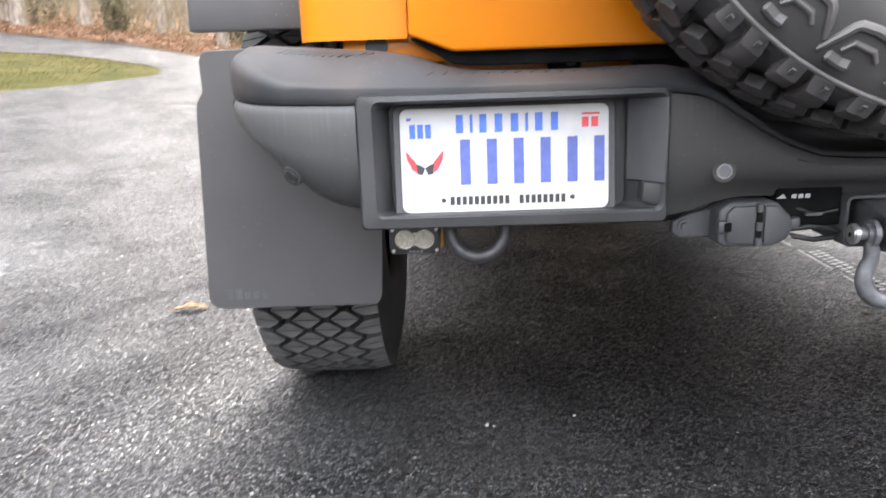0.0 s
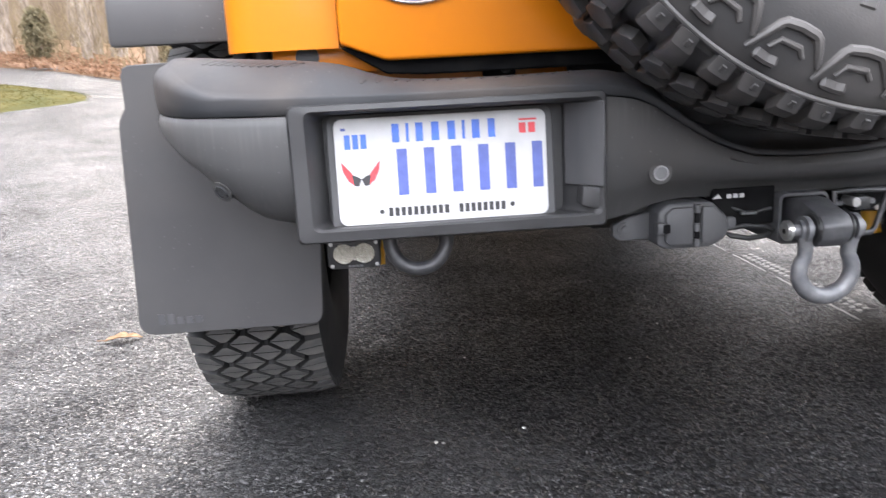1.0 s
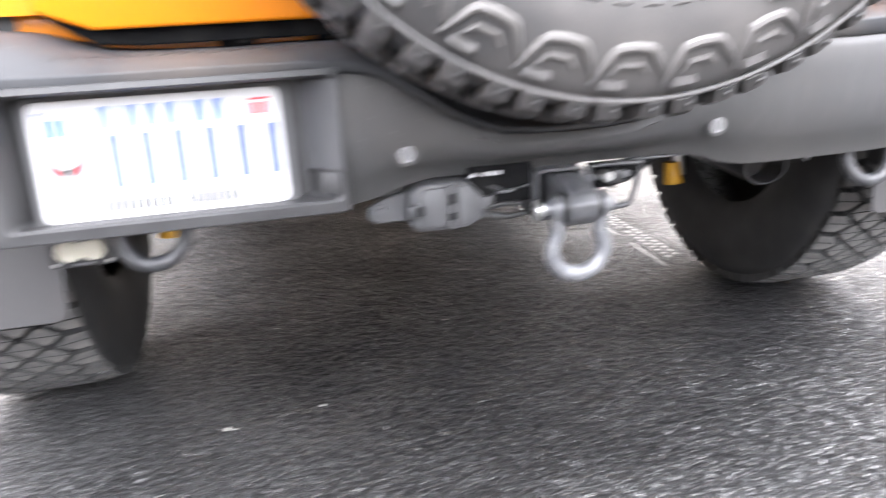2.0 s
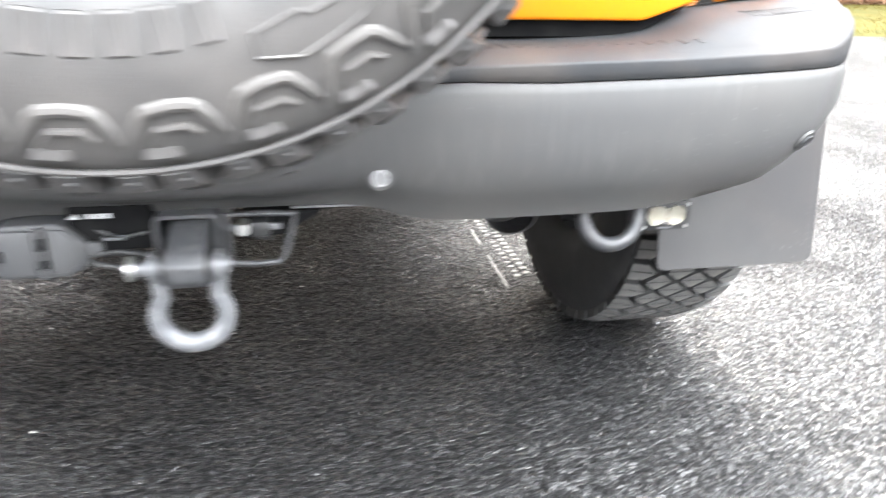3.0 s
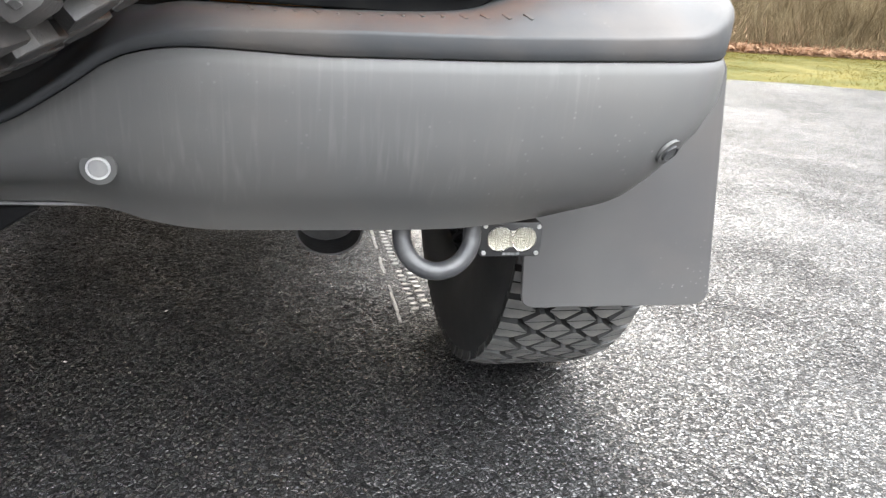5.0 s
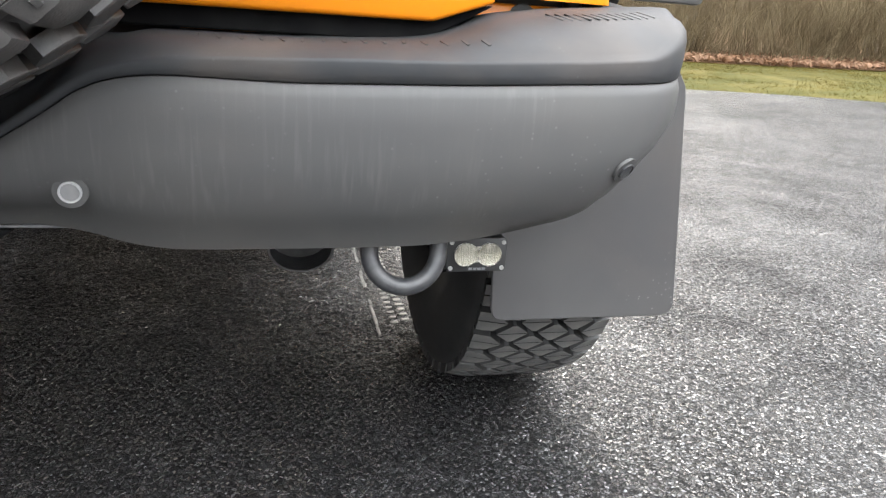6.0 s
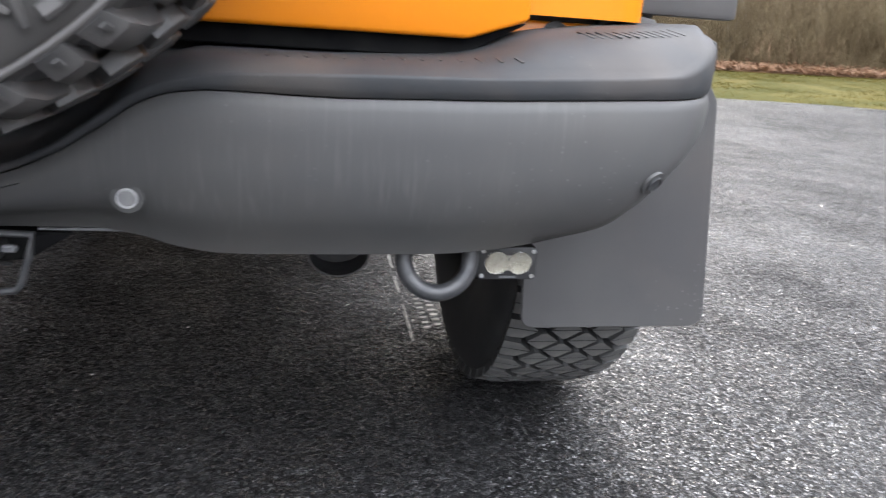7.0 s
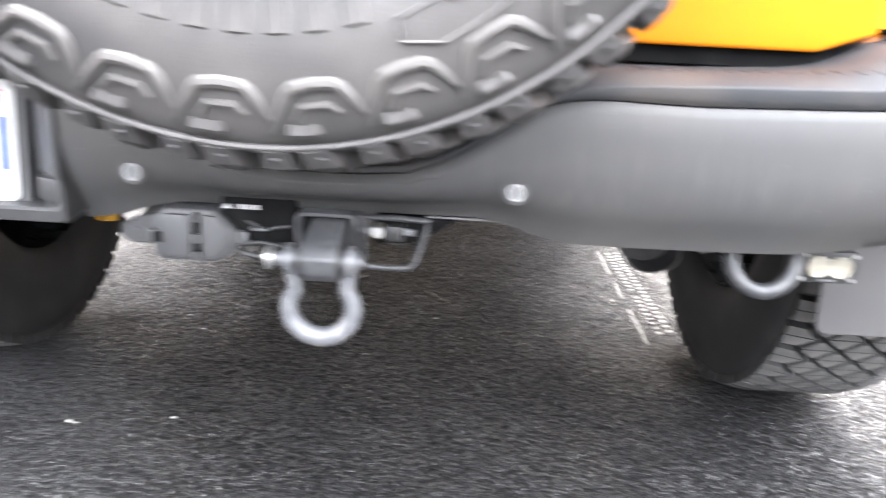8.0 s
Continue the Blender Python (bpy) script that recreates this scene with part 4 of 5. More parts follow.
def road_tyre(x, y, spin, detailed):
    tyre = part("tyre", lathe(TYRE, 96), M_RUBBER, car, "black all-terrain tyre with blocky tread", angle=40)
    tyre.matrix_basis = Matrix.Translation((x, y, R))
    s = 1 if x > 0 else -1
    wheel_disc(tyre, s * 0.10)
    n = 46
    pitch = 2 * math.pi / n
    hexa = [(0.0303, 0.003), (0.0045, 0.0238), (-0.0045, 0.0238), (-0.0303, 0.003), (-0.0303, -0.003), (-0.0045, -0.0238), (0.0045, -0.0238), (0.0303, -0.003)]
    shoulder = [(0.030, 0.0238), (-0.002, 0.0228), (-0.0260, 0.003), (-0.0260, -0.003), (-0.002, -0.0228), (0.016, -0.0246), (0.030, -0.0238)]
    kinds = [(-0.060, 0, hexa, 1), (-0.020, 0.5, hexa, 1), (0.020, 0, hexa, 1), (0.060, 0.5, hexa, 1), (-0.0985, 0.5, shoulder, -1), (0.0985, 0, shoulder, 1)]
    if detailed:
        for ox, ph, shape, mir in kinds:
            src = None
            for k in range(n):
                a = (k + ph) * pitch + spin
                lean = 0 if abs(ox) < 0.08 else math.copysign(12, ox)
                m = pose(0, 0, 0, math.degrees(a), 0, 0) @ Matrix.Translation((ox, 0, R - 0.012 - (0.003 if lean else 0))) @ pose(0, 0, 0, 0, lean, 0)
                if src is None:
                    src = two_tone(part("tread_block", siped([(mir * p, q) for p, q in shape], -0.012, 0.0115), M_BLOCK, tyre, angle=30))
                    src.matrix_basis = m
                else:
                    share("tread_block", src, tyre, m)
    else:
        bm = bmesh.new()
        for ox, ph, shape, mir in kinds:
            for k in range(n):
                a = (k + ph) * pitch + spin
                lean = 0 if abs(ox) < 0.08 else math.copysign(12, ox)
                m = pose(0, 0, 0, math.degrees(a), 0, 0) @ Matrix.Translation((ox, 0, R - 0.012 - (0.003 if lean else 0))) @ pose(0, 0, 0, 0, lean, 0)
                join(bm, moved(block_mesh([(mir * p, q) for p, q in shape], -0.012, 0.0115), m))
        tagged(part("tread", bm, M_BLOCK, tyre, angle=30), kind="stuff")
    return tyre


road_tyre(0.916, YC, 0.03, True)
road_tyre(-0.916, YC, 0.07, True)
for s in (-1, 1):
    road_tyre(s * 0.924, YC + 2.95, 0.02 * s, False)

# spare wheel on the tailgate, axle along y, face to the rear
SPARE_C = (-0.012, -0.152, 1.101)
SP = [(-0.130, 0.235), (-0.155, 0.260), (-0.170, 0.320), (-0.170, 0.360), (-0.160, 0.400), (-0.140, 0.432), (-0.112, 0.448), (-0.055, 0.452), (0.0, 0.453), (0.050, 0.452), (0.090, 0.4505), (0.108, 0.444), (0.120, 0.432), (0.132, 0.412), (0.141, 0.388), (0.148, 0.360), (0.151, 0.330), (0.147, 0.292), (0.136, 0.262), (0.120, 0.240), (0.110, 0.235)]


def on_side(r):
    """How far out the sidewall stands at a radius."""
    return lerp_table([(q, o) for o, q in reversed(SP[9:17])], r)[0]


def spare_lug(a, b, width, height, skew):
    """A mud lug that wraps over the shoulder, between two places on the profile."""
    line = []
    for i, (o, r) in enumerate(SP):
        if a <= i <= b:
            p, q = SP[max(i - 1, 0)], SP[min(i + 1, len(SP) - 1)]
            t = Vector((q[0] - p[0], q[1] - p[1])).normalized()
            nrm = Vector((-t.y, t.x))
            line.append((Vector((o, r)), nrm))
    bm = bmesh.new()
    rows = []
    n = len(line)
    for i, (c, nrm) in enumerate(line):
        f = i / (n - 1)
        w = width * (1 - 0.18 * f)
        h = height * (1 - 0.25 * f) * (0.6 if i in (0, n - 1) else 1)
        sk = skew * (f - 0.3)
        row = []
        for yy, k in ((-w, -0.014), (-w * 0.90, h * 0.72), (-w * 0.62, h), (w * 0.62, h), (w * 0.90, h * 0.72), (w, -0.014)):
            q = c + nrm * k
            row.append((q.x, yy + sk, q.y))
        rows.append(row)
    grid(rows, bm, close_ends=True)
    return bm


def spare_wheel():
    carcass = [(o, r - (0.009 if abs(o) < 0.1 else 0.007 if r > 0.415 else 0)) for o, r in SP]
    spare = part("spare_tyre", lathe(carcass[11:], 128), M_SPARE, car, "black mud-terrain spare tyre with chunky dusty shoulder lugs", angle=45)
    spare.matrix_basis = Matrix.Translation(SPARE_C) @ pose(0, 0, 0, 0, 0, -90)
    part("tread_base", lathe(carcass[:12], 128), M_VALLEY, spare, "dark rubber between the lugs")
    wheel_disc(spare, 0.09)
    n = 62
    srcs = {}

    def put(key, make, name, m, mat=M_SPARE):
        if key not in srcs:
            srcs[key] = part(name, make(), mat, spare, angle=28)
            srcs[key].matrix_basis = m
        else:
            share(name, srcs[key], spare, m)
    for k in range(n):
        turn = pose(0, 0, 0, 360 * k / n + 1.5, 0, 0)
        long = k % 2 == 0
        put(("front", long), lambda: join(spare_lug(9 if long else 10, 12, 0.0172 if long else 0.0160, 0.0090, 0.014 if long else 0.002), moved(box(-0.0040, 0.0040, -0.0030, 0.0030, -0.002, 0.0012, 0.0006, 1), Matrix.Translation((0.1195, 0.004 if long else 0.001, 0.4430)) @ pose(0, 0, 0, 0, 46, 0))), "shoulder_lug", turn, M_LUG)
        put(("rear", long), lambda: moved(spare_lug(9 if long else 10, 12, 0.0172 if long else 0.0160, 0.0090, 0.014 if long else 0.002), Matrix.Translation((-0.020, 0, 0)) @ Matrix.Diagonal((-1, 1, 1, 1))), "shoulder_lug", turn @ pose(0, 0, 0, 180 / n, 0, 0), M_LUG)
        put("mid", lambda: block_mesh([(0.034, 0.006), (0.012, 0.021), (-0.020, 0.017), (-0.030, 0.002), (-0.022, -0.018), (0.010, -0.020), (0.026, -0.010)], -0.004, 0.0105, 0.92), "centre_lug", turn @ pose(0, 0, 0, 90 / n, 0, 0) @ Matrix.Translation((0.022, 0, 0.453)), M_LUG)
        put("mid2", lambda: block_mesh([(0.030, 0.016), (0.004, 0.020), (-0.028, 0.010), (-0.034, -0.006), (-0.010, -0.021), (0.022, -0.016)], -0.004, 0.0105, 0.92), "centre_lug", turn @ pose(0, 0, 0, 250 / n, 0, 0) @ Matrix.Translation((-0.050, 0, 0.453)), M_LUG)
        if long:
            # side armour: a flat arch and a small slab below it
            arch = [(0.041, 0.413), (0.031, 0.396), (0.021, 0.380), (0.017, 0.3765), (0.000, 0.3740), (-0.018, 0.3750), (-0.023, 0.3775), (-0.033, 0.390), (-0.041, 0.402)]
            put("arch", lambda: tube([(on_side(r) + 0.001, t, r) for t, r in arch], [0.0030, 0.0045, 0.0056, 0.0060, 0.0060, 0.0060, 0.0056, 0.0048, 0.0028], 8), "side_rib", turn)
            put("arch2", lambda: tube([(on_side(r) + 0.001, t, r) for t, r in ((0.019, 0.404), (0.012, 0.393), (-0.011, 0.392), (-0.020, 0.400))], [0.0030, 0.0038, 0.0038, 0.0028], 8), "side_rib", turn)
        put(("slab", long), lambda: box(on_side(0.413) - 0.006, on_side(0.413) + 0.0035, -0.010, 0.010, 0.406, 0.420, 0.003, 1), "side_slab", turn @ pose(0, 0, 0, 1.2, 0, 0) @ pose(0, 0, 0, 0, 0, 8 if long else -6))
    part("side_ring", lathe([(0.1175, 0.4345), (0.1228, 0.4330), (0.1240, 0.4310), (0.1235, 0.4280), (0.1205, 0.4270)], 128), M_SPARE, spare)
    outline = [(-0.060, 0.352), (-0.050, 0.344), (-0.030, 0.340), (0.000, 0.340), (0.004, 0.334), (0.045, 0.334), (0.050, 0.352), (0.020, 0.366), (-0.012, 0.364), (-0.040, 0.360)]
    for a in (208, 96):
        put("outline", lambda: tube([(0.1512 - max(0.0, r - 0.345) * 0.12, t, r) for t, r in outline], 0.0016, 6, closed=True), "moulded_mark", pose(0, 0, 0, a, 0, 0))
    # plain raised shapes where the sidewall carries its moulded marks
    for k in range(9):
        put("mark", lambda: box(0.1475, 0.1525, -0.011, 0.011, 0.300, 0.336, 0.003, 1), "moulded_mark", pose(0, 0, 0, 150 + 5.6 * k, 0, 0))
    return spare


spare_wheel()
part("spare_carrier", box(-0.14, 0.12, 0.010, 0.058, 0.97, 1.23, 0.02, 2), M_BLACK, car)

# ---- body ----


def tailgate():
    pts = [(-0.683, 0.796), (-0.616, 0.770), (0.609, 0.772), (0.683, 0.797), (0.683, 1.255), (-0.683, 1.255)]
    gate = part("tailgate", prism(pts, "y", 0.058, 0.115, 0.006, 3), M_PAINT, car, "glossy orange tailgate", angle=30)
    # near-black strip puts the shade below the gate into colour
    part("gate_underside", prism([(-0.684, 0.792), (-0.617, 0.752), (-0.560, 0.748), (0.560, 0.748), (0.612, 0.754), (0.686, 0.794)], "y", 0.078, 0.125, 0.002, 1), M_SHADE_BLACK, gate)
    for a, b in ((-0.640, -0.330), (0.330, 0.640)):
        part("body_sill", box(a, b, 0.1405, 0.1495, 0.735, 0.800, 0.002, 1), M_PAINT, gate, "orange lower body sill in shade")
    # dark panel added to close the gap behind the middle of the bumper
    part("centre_filler", box(-0.325, 0.325, 0.120, 0.1495, 0.600, 0.800, 0.004, 1), M_HOUSING, gate)
    for x in (-0.44, -0.10, 0.16, 0.475, 0.545, 0.600):
        part("seal_block", box(x - 0.024, x + 0.024, 0.100, 0.140, 0.738, 0.768, 0.004, 2), M_SHADE_BLACK, gate)
        part("plug", disc((x + 0.008, 0.098, 0.751), "y", 0.008, 0.008, 14, 0.001), M_BLACK, gate)
    oval = [(-0.565 + 0.058 * math.cos(2 * math.pi * k / 40), 0.872 + 0.025 * math.sin(2 * math.pi * k / 40)) for k in range(40)]
    part("badge_rim", prism(oval, "y", 0.052, 0.0585, 0.0015, 1), M_CHROME, gate, "chrome oval badge rim")
    part("badge", prism([(-0.565 + (x + 0.565) * 0.90, 0.872 + (z - 0.872) * 0.84) for x, z in oval], "y", 0.0505, 0.0525), M_NAVY, gate, "plain dark blue oval badge")


tailgate()


def quarter(s):
    foot = 0.806 if s > 0 else 0.793
    outer = bmesh.new()
    rows = []
    for x, y in ((0.686, 0.110), (0.6865, 0.0985), (0.740, 0.0965), (0.815, 0.098), (0.838, 0.103), (0.852, 0.116), (0.860, 0.140), (0.864, 0.300)):
        rows.append([(s * x, y, foot), (s * x, y, foot + 0.003), (s * x, y, 1.0), (s * x, y, 1.255)])
    grid(rows, outer)
    q = part("quarter_panel", outer, M_PAINT, car, "orange rear body corner", angle=50)
    part("lower_flange", box(*sorted((s * 0.630, s * 0.792)), 0.125, 0.150, 0.755, 0.800, 0.004, 2), M_PAINT, q)
    part("drain_hole", disc((s * 0.738, 0.1235, 0.783), "y", 0.018, 0.005, 20), M_BLACK, q)
    for x in (0.812, 0.842):
        part("body_mount", disc((s * x, 0.140, 0.795), "z", 0.0125, 0.06, 16, 0.002), M_BLACK, q, "black rubber body mount")
    # black panel added behind the corner to paint the shade inside
    part("inner_shade_panel", box(*sorted((s * 0.690, s * 0.850)), 0.150, 0.165, 0.70, 1.20), M_BLACK, q)


def arch_outline(yc, r, z_lo, a0, a1, n=18):
    return [(yc + r * math.cos(radians(a0 + (a1 - a0) * k / n)), R + r * math.sin(radians(a0 + (a1 - a0) * k / n))) for k in range(n + 1)]


def flare(s, yc):
    # an arch seen from the side: outer edge, then the wheel opening
    lo = math.degrees(math.asin((0.828 - R) / 0.545))
    inner = arch_outline(yc, 0.545, 0.828, lo, 180 - lo)
    outer = [(yc - 0.470, 0.821), (yc - 0.462, 0.900), (yc - 0.400, 1.060), (yc - 0.300, 1.120), (yc + 0.330, 1.120), (yc + 0.440, 1.050), (yc + 0.500, 0.900), (yc + 0.505, 0.828)]
    bm = prism(outer + inner, "x", s * 0.866, s * 1.092, 0.010, 2)
    part("wheel_arch_flare", bm, M_FLAP, car, "dark grey moulded wheel arch flare", angle=35)


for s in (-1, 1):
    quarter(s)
    for yc in (YC, YC + 2.95):
        flare(s, yc)


def tub():
    pts = [(0.30, 0.83)] + [(y, z) for y, z in reversed(arch_outline(YC, 0.56, 0.8, 42, 138))] + [(YC + 0.52, 0.56), (YC + 2.95 - 0.52, 0.56)]
    pts += list(reversed(arch_outline(YC + 2.95, 0.56, 0.8, 42, 138))) + [(4.28, 0.74), (4.55, 0.74), (4.60, 1.02), (4.52, 1.16), (3.05, 1.255), (0.30, 1.255)]
    bm = prism(pts, "x", -0.862, 0.862, 0.012, 2)
    part("body_tub", bm, M_PAINT, car, "orange body with wheel openings", angle=35)
    part("rear_wall", box(-0.86, 0.86, 0.150, 0.30, 0.82, 1.25), M_BLACK, car)
    # unseen underside parts sit low to block light under the car
    part("underbody", box(-0.58, 0.58, 0.45, 4.45, 0.47, 0.70, 0.03, 2), M_GRIME, car, "dirty black underbody")
    part("fuel_tank_guard", box(-0.52, 0.30, 1.25, 2.6, 0.36, 0.52, 0.03, 2), M_GRIME, car)
    for s in (-1, 1):
        part("frame_rail", box(s * 0.50 - 0.05, s * 0.50 + 0.05, 0.06, 4.5, 0.53, 0.66, 0.012, 2), M_GRIME, car)
        part("side_sill", box(*sorted((s * 0.80, s * 0.875)), YC + 0.55, YC + 2.40, 0.42, 0.60, 0.015, 2), M_FLAP, car)
    part("rear_axle", tube([(-0.80, YC, 0.46), (-0.19, YC, 0.45), (-0.12, YC, 0.45), (0.12, YC, 0.45), (0.19, YC, 0.45), (0.80, YC, 0.46)], [0.045, 0.05, 0.10, 0.10, 0.05, 0.045], 20), M_GRIME, car, "dirty rear axle with round differential")
    part("skid_plate", prism([(2.9, 0.50), (3.0, 0.36), (4.1, 0.34), (4.5, 0.52)], "x", -0.42, 0.42, 0.01, 1), M_GRIME, car)
    part("front_axle", tube([(-0.80, YC + 2.95, 0.44), (0.80, YC + 2.95, 0.44)], 0.05, 16), M_GRIME, car)
    part("muffler", tube([(0.33, 0.40, 0.55), (0.33, 0.45, 0.55), (0.33, 0.95, 0.55), (0.33, 1.0, 0.55)], [0.05, 0.09, 0.09, 0.05], 20), M_GRIME, car)
    for s in (-1, 1):
        damper = part("damper", tube([(s * 0.640, 0.850, 0.70), (s * 0.672, 0.800, 0.400)], 0.032, 18), M_DARKSTEEL, car, "dark damper with a yellow lower eye")
        low, xe = (0.278, 0.660) if s > 0 else (0.285, 0.677)
        part("damper_eye", tube([(s * xe, 0.795, low + 0.06), (s * (xe + 0.005), 0.790, low)], [0.021, 0.026], 18), M_YELLOW, damper, "yellow damper end")
        part("damper_rod", tube([(s * 0.670, 0.803, 0.42), (s * 0.684, 0.792, 0.30)], 0.016, 14), M_ZINC, damper)
        coil = [(s * 0.540 + 0.058 * math.cos(a), 0.745 + 0.058 * math.sin(a), 0.46 + 0.0105 * a) for a in [k * 0.4 for k in range(60)]]
        part("coil_spring", tube(coil, 0.009, 8), M_GRIME, car)


tub()


def cabin():
    pts = [(0.16, 1.256), (0.24, 1.80), (0.34, 1.86), (2.55, 1.87), (2.72, 1.83), (3.15, 1.256)]
    part("hard_top", prism(pts, "x", -0.790, 0.790, 0.03, 3), M_HOUSING, car, "black hard top")
    for s in (-1, 1):
        part("side_window", prism([(0.36, 1.32), (0.40, 1.74), (1.25, 1.75), (1.25, 1.32)], "x", s * 0.786, s * 0.796), M_WINDOW, car)
        part("side_window", prism([(1.32, 1.32), (1.32, 1.75), (2.52, 1.75), (2.86, 1.32)], "x", s * 0.786, s * 0.796), M_WINDOW, car)
    part("rear_window", prism([(-0.66, 1.33), (0.66, 1.33), (0.62, 1.74), (-0.62, 1.74)], "y", 0.150, 0.158), M_WINDOW, car)
    part("windscreen", prism([(-0.68, 0.0), (0.68, 0.0), (0.62, 0.60), (-0.62, 0.60)], "y", -0.004, 0.004), M_WINDOW, car).matrix_basis = Matrix.Translation((0, 3.12, 1.31)) @ pose(0, 0, 0, 37, 0, 0)
    # unseen; its lower edge hangs low to keep light from under the car
    part("front_bumper", box(-0.92, 0.92, 4.56, 4.72, 0.48, 0.80, 0.04, 3), M_PLASTIC, car, "grey front bumper")


cabin()

# ---- loose things on the ground ----


def dry_leaf(name, place, turn, size, curl, label):
    bm = bmesh.new()
    n = 9
    rows = []
    for i in range(n):
        f = i / (n - 1)
        w = 0.30 * size * (math.sin(math.pi * min(1, f * 1.02)) ** 0.7) * (1 + 0.35 * math.sin(5.5 * math.pi * f)) + 0.003
        row = []
        for j in range(5):
            g = j / 2 - 1
            row.append((size * (f - 0.5), w * g * 0.6, 0.004 + curl * (abs(g) ** 1.6) * w * 0.8 + curl * size * 0.22 * math.sin(math.pi * f)))
        rows.append(row)
    grid(rows, bm)
    tube([(-0.5 * size, 0, 0.006), (-0.72 * size, 0.012, 0.004)], 0.0012, 6, bm=bm)
    ob = part(name, bm, M_DRYLEAF)
    mod = ob.modifiers.new("thick", "SOLIDIFY")
    mod.thickness = 0.0012
    ob.matrix_basis = Matrix.Translation(place) @ pose(0, 0, 0, 0, 0, turn)
    return tagged(ob, label, "leaf")


dry_leaf("dry_leaf", (-1.500, 1.160, 0.002), 8, 0.112, 0.28, "curled tan dry leaf lying on the wet asphalt")


def chip(place, size, turn):
    bm = bmesh.new()
    bmesh.ops.create_icosphere(bm, subdivisions=2, radius=1.0)
    for v in bm.verts:
        v.co *= 1 + 0.3 * noise.noise(v.co * 1.7 + Vector(place) * 9)
    moved(bm, Matrix.Translation((0, 0, 0.4 * size)) @ pose(0, 0, 0, 0, 0, turn) @ Matrix.Diagonal((size, size * 0.7, size * 0.5, 1)))
    ob = part("stone_chip", bm, M_PEBBLE)
    ob.location = place
    return tagged(ob, "small pale stone chip on the wet asphalt", "pebble", "stone chips on the asphalt")


for place, size, turn in (((-0.375, 0.368, 0), 0.0045, 20), ((-0.567, 0.334, 0), 0.006, 70), ((-0.552, 0.330, 0), 0.0035, 10), ((-0.03, 0.706, 0), 0.0035, 0), ((0.135, 0.954, 0), 0.004, 40), ((-0.46, 0.80, 0), 0.0035, 15)):
    chip(place, size, turn)

M_PRINT = material("pale_mark", (0.09, 0.09, 0.085), (0.17, 0.165, 0.155), rough=0.35, scale=120.0, bump=0.6, bump_scale=300.0)


def tyre_print():
    """Pale raised dabs on the wet asphalt ahead of the wheel: two rows of short bars and a thin line."""
    verts, faces = [], []
    r = random.Random(11)

    def dab(x0, x1, y0, y1, skew):
        i = len(verts)
        ring_pts = [(x0, y0), ((x0 + x1) / 2, y0 - 0.002), (x1, y0 + skew), (x1 + 0.001, (y0 + y1) / 2 + skew), (x1, y1 + skew), ((x0 + x1) / 2, y1 + 0.002), (x0, y1), (x0 - 0.001, (y0 + y1) / 2)]
        cx, cy = (x0 + x1) / 2, (y0 + y1) / 2
        for k, z in ((1.0, 0.0005), (0.75, 0.0024)):
            verts.extend((cx + (x - cx) * k * r.uniform(0.92, 1.06), cy + (y - cy) * k * r.uniform(0.92, 1.06), z) for x, y in ring_pts)
        faces.extend((i + k, i + (k + 1) % 8, i + 8 + (k + 1) % 8, i + 8 + k) for k in range(8))
        faces.append(tuple(range(i + 8, i + 16)))
    y = 0.93
    while y < 1.65:
        for x, w, shift in ((0.752, 0.020, 0.0), (0.784, 0.022, 0.017)):
            if r.random() > 0.06:
                dab(x - w / 2, x + w / 2, y + shift, y + shift + r.uniform(0.012, 0.017), 0.003)
        y += 0.034
    y = 0.86
    while y < 2.1:
        step = r.uniform(0.03, 0.11)
        x = 0.7015 + 0.022 * (y - 0.86)
        if r.random() > 0.12:
            dab(x - r.uniform(0.003, 0.006), x + r.uniform(0.003, 0.006), y, y + step, 0.001)
        y += step
    me = bpy.data.meshes.new("tyre_print")
    me.from_pydata(verts, [], faces)
    me.materials.append(M_PRINT)
    return tagged(new("tyre_print", me), "pale tread print on the wet asphalt beside the tyre", "tyre print", kind="stuff")


tyre_print()

# ---- grass, leaves, woods ----
rng = random.Random(7)


def scatter_strips(count, where, height, width, lean, name, mat, label, category):
    """Many small blades or leaves in one mesh."""
    verts, faces = [], []
    for _ in range(count):
        x, y, lift = where()
        z = ground_z(x, y) + lift
        a = rng.uniform(0, 2 * math.pi)
        h, w = height * rng.uniform(0.5, 1.3), width * rng.uniform(0.6, 1.3)
        dx, dy = math.cos(a), math.sin(a)
        tx, ty = rng.gauss(0, lean) * h, rng.gauss(0, lean) * h
        i = len(verts)
        verts += [(x - dx * w, y - dy * w, z), (x + dx * w, y + dy * w, z), (x + dx * w * 0.7 + tx * 0.5, y + dy * w * 0.7 + ty * 0.5, z + h * 0.6), (x - dx * w * 0.7 + tx * 0.5, y - dy * w * 0.7 + ty * 0.5, z + h * 0.6), (x + tx, y + ty, z + h)]
        faces += [(i, i + 1, i + 2, i + 3), (i + 3, i + 2, i + 4)]
    me = bpy.data.meshes.new(name)
    me.from_pydata(verts, [], faces)
    me.materials.append(mat)
    return tagged(new(name, me), label, category, kind="stuff")


def on_verge():
    v = rng.random()
    return *verge_point(0.14 + 0.5 * rng.random(), v), 0.05 * min(1.0, 6 * min(v, 1 - v)) - 0.004


def on_island():
    u, v = rng.random(), math.sqrt(rng.random()) * 0.97
    return *island_point(u, v), 0.06 * min(1.0, 5 * (1 - v)) - 0.006


scatter_strips(60000, on_verge, 0.020, 0.0035, 1.1, "grass", M_BLADE, "short mixed green and straw winter grass", "grass")
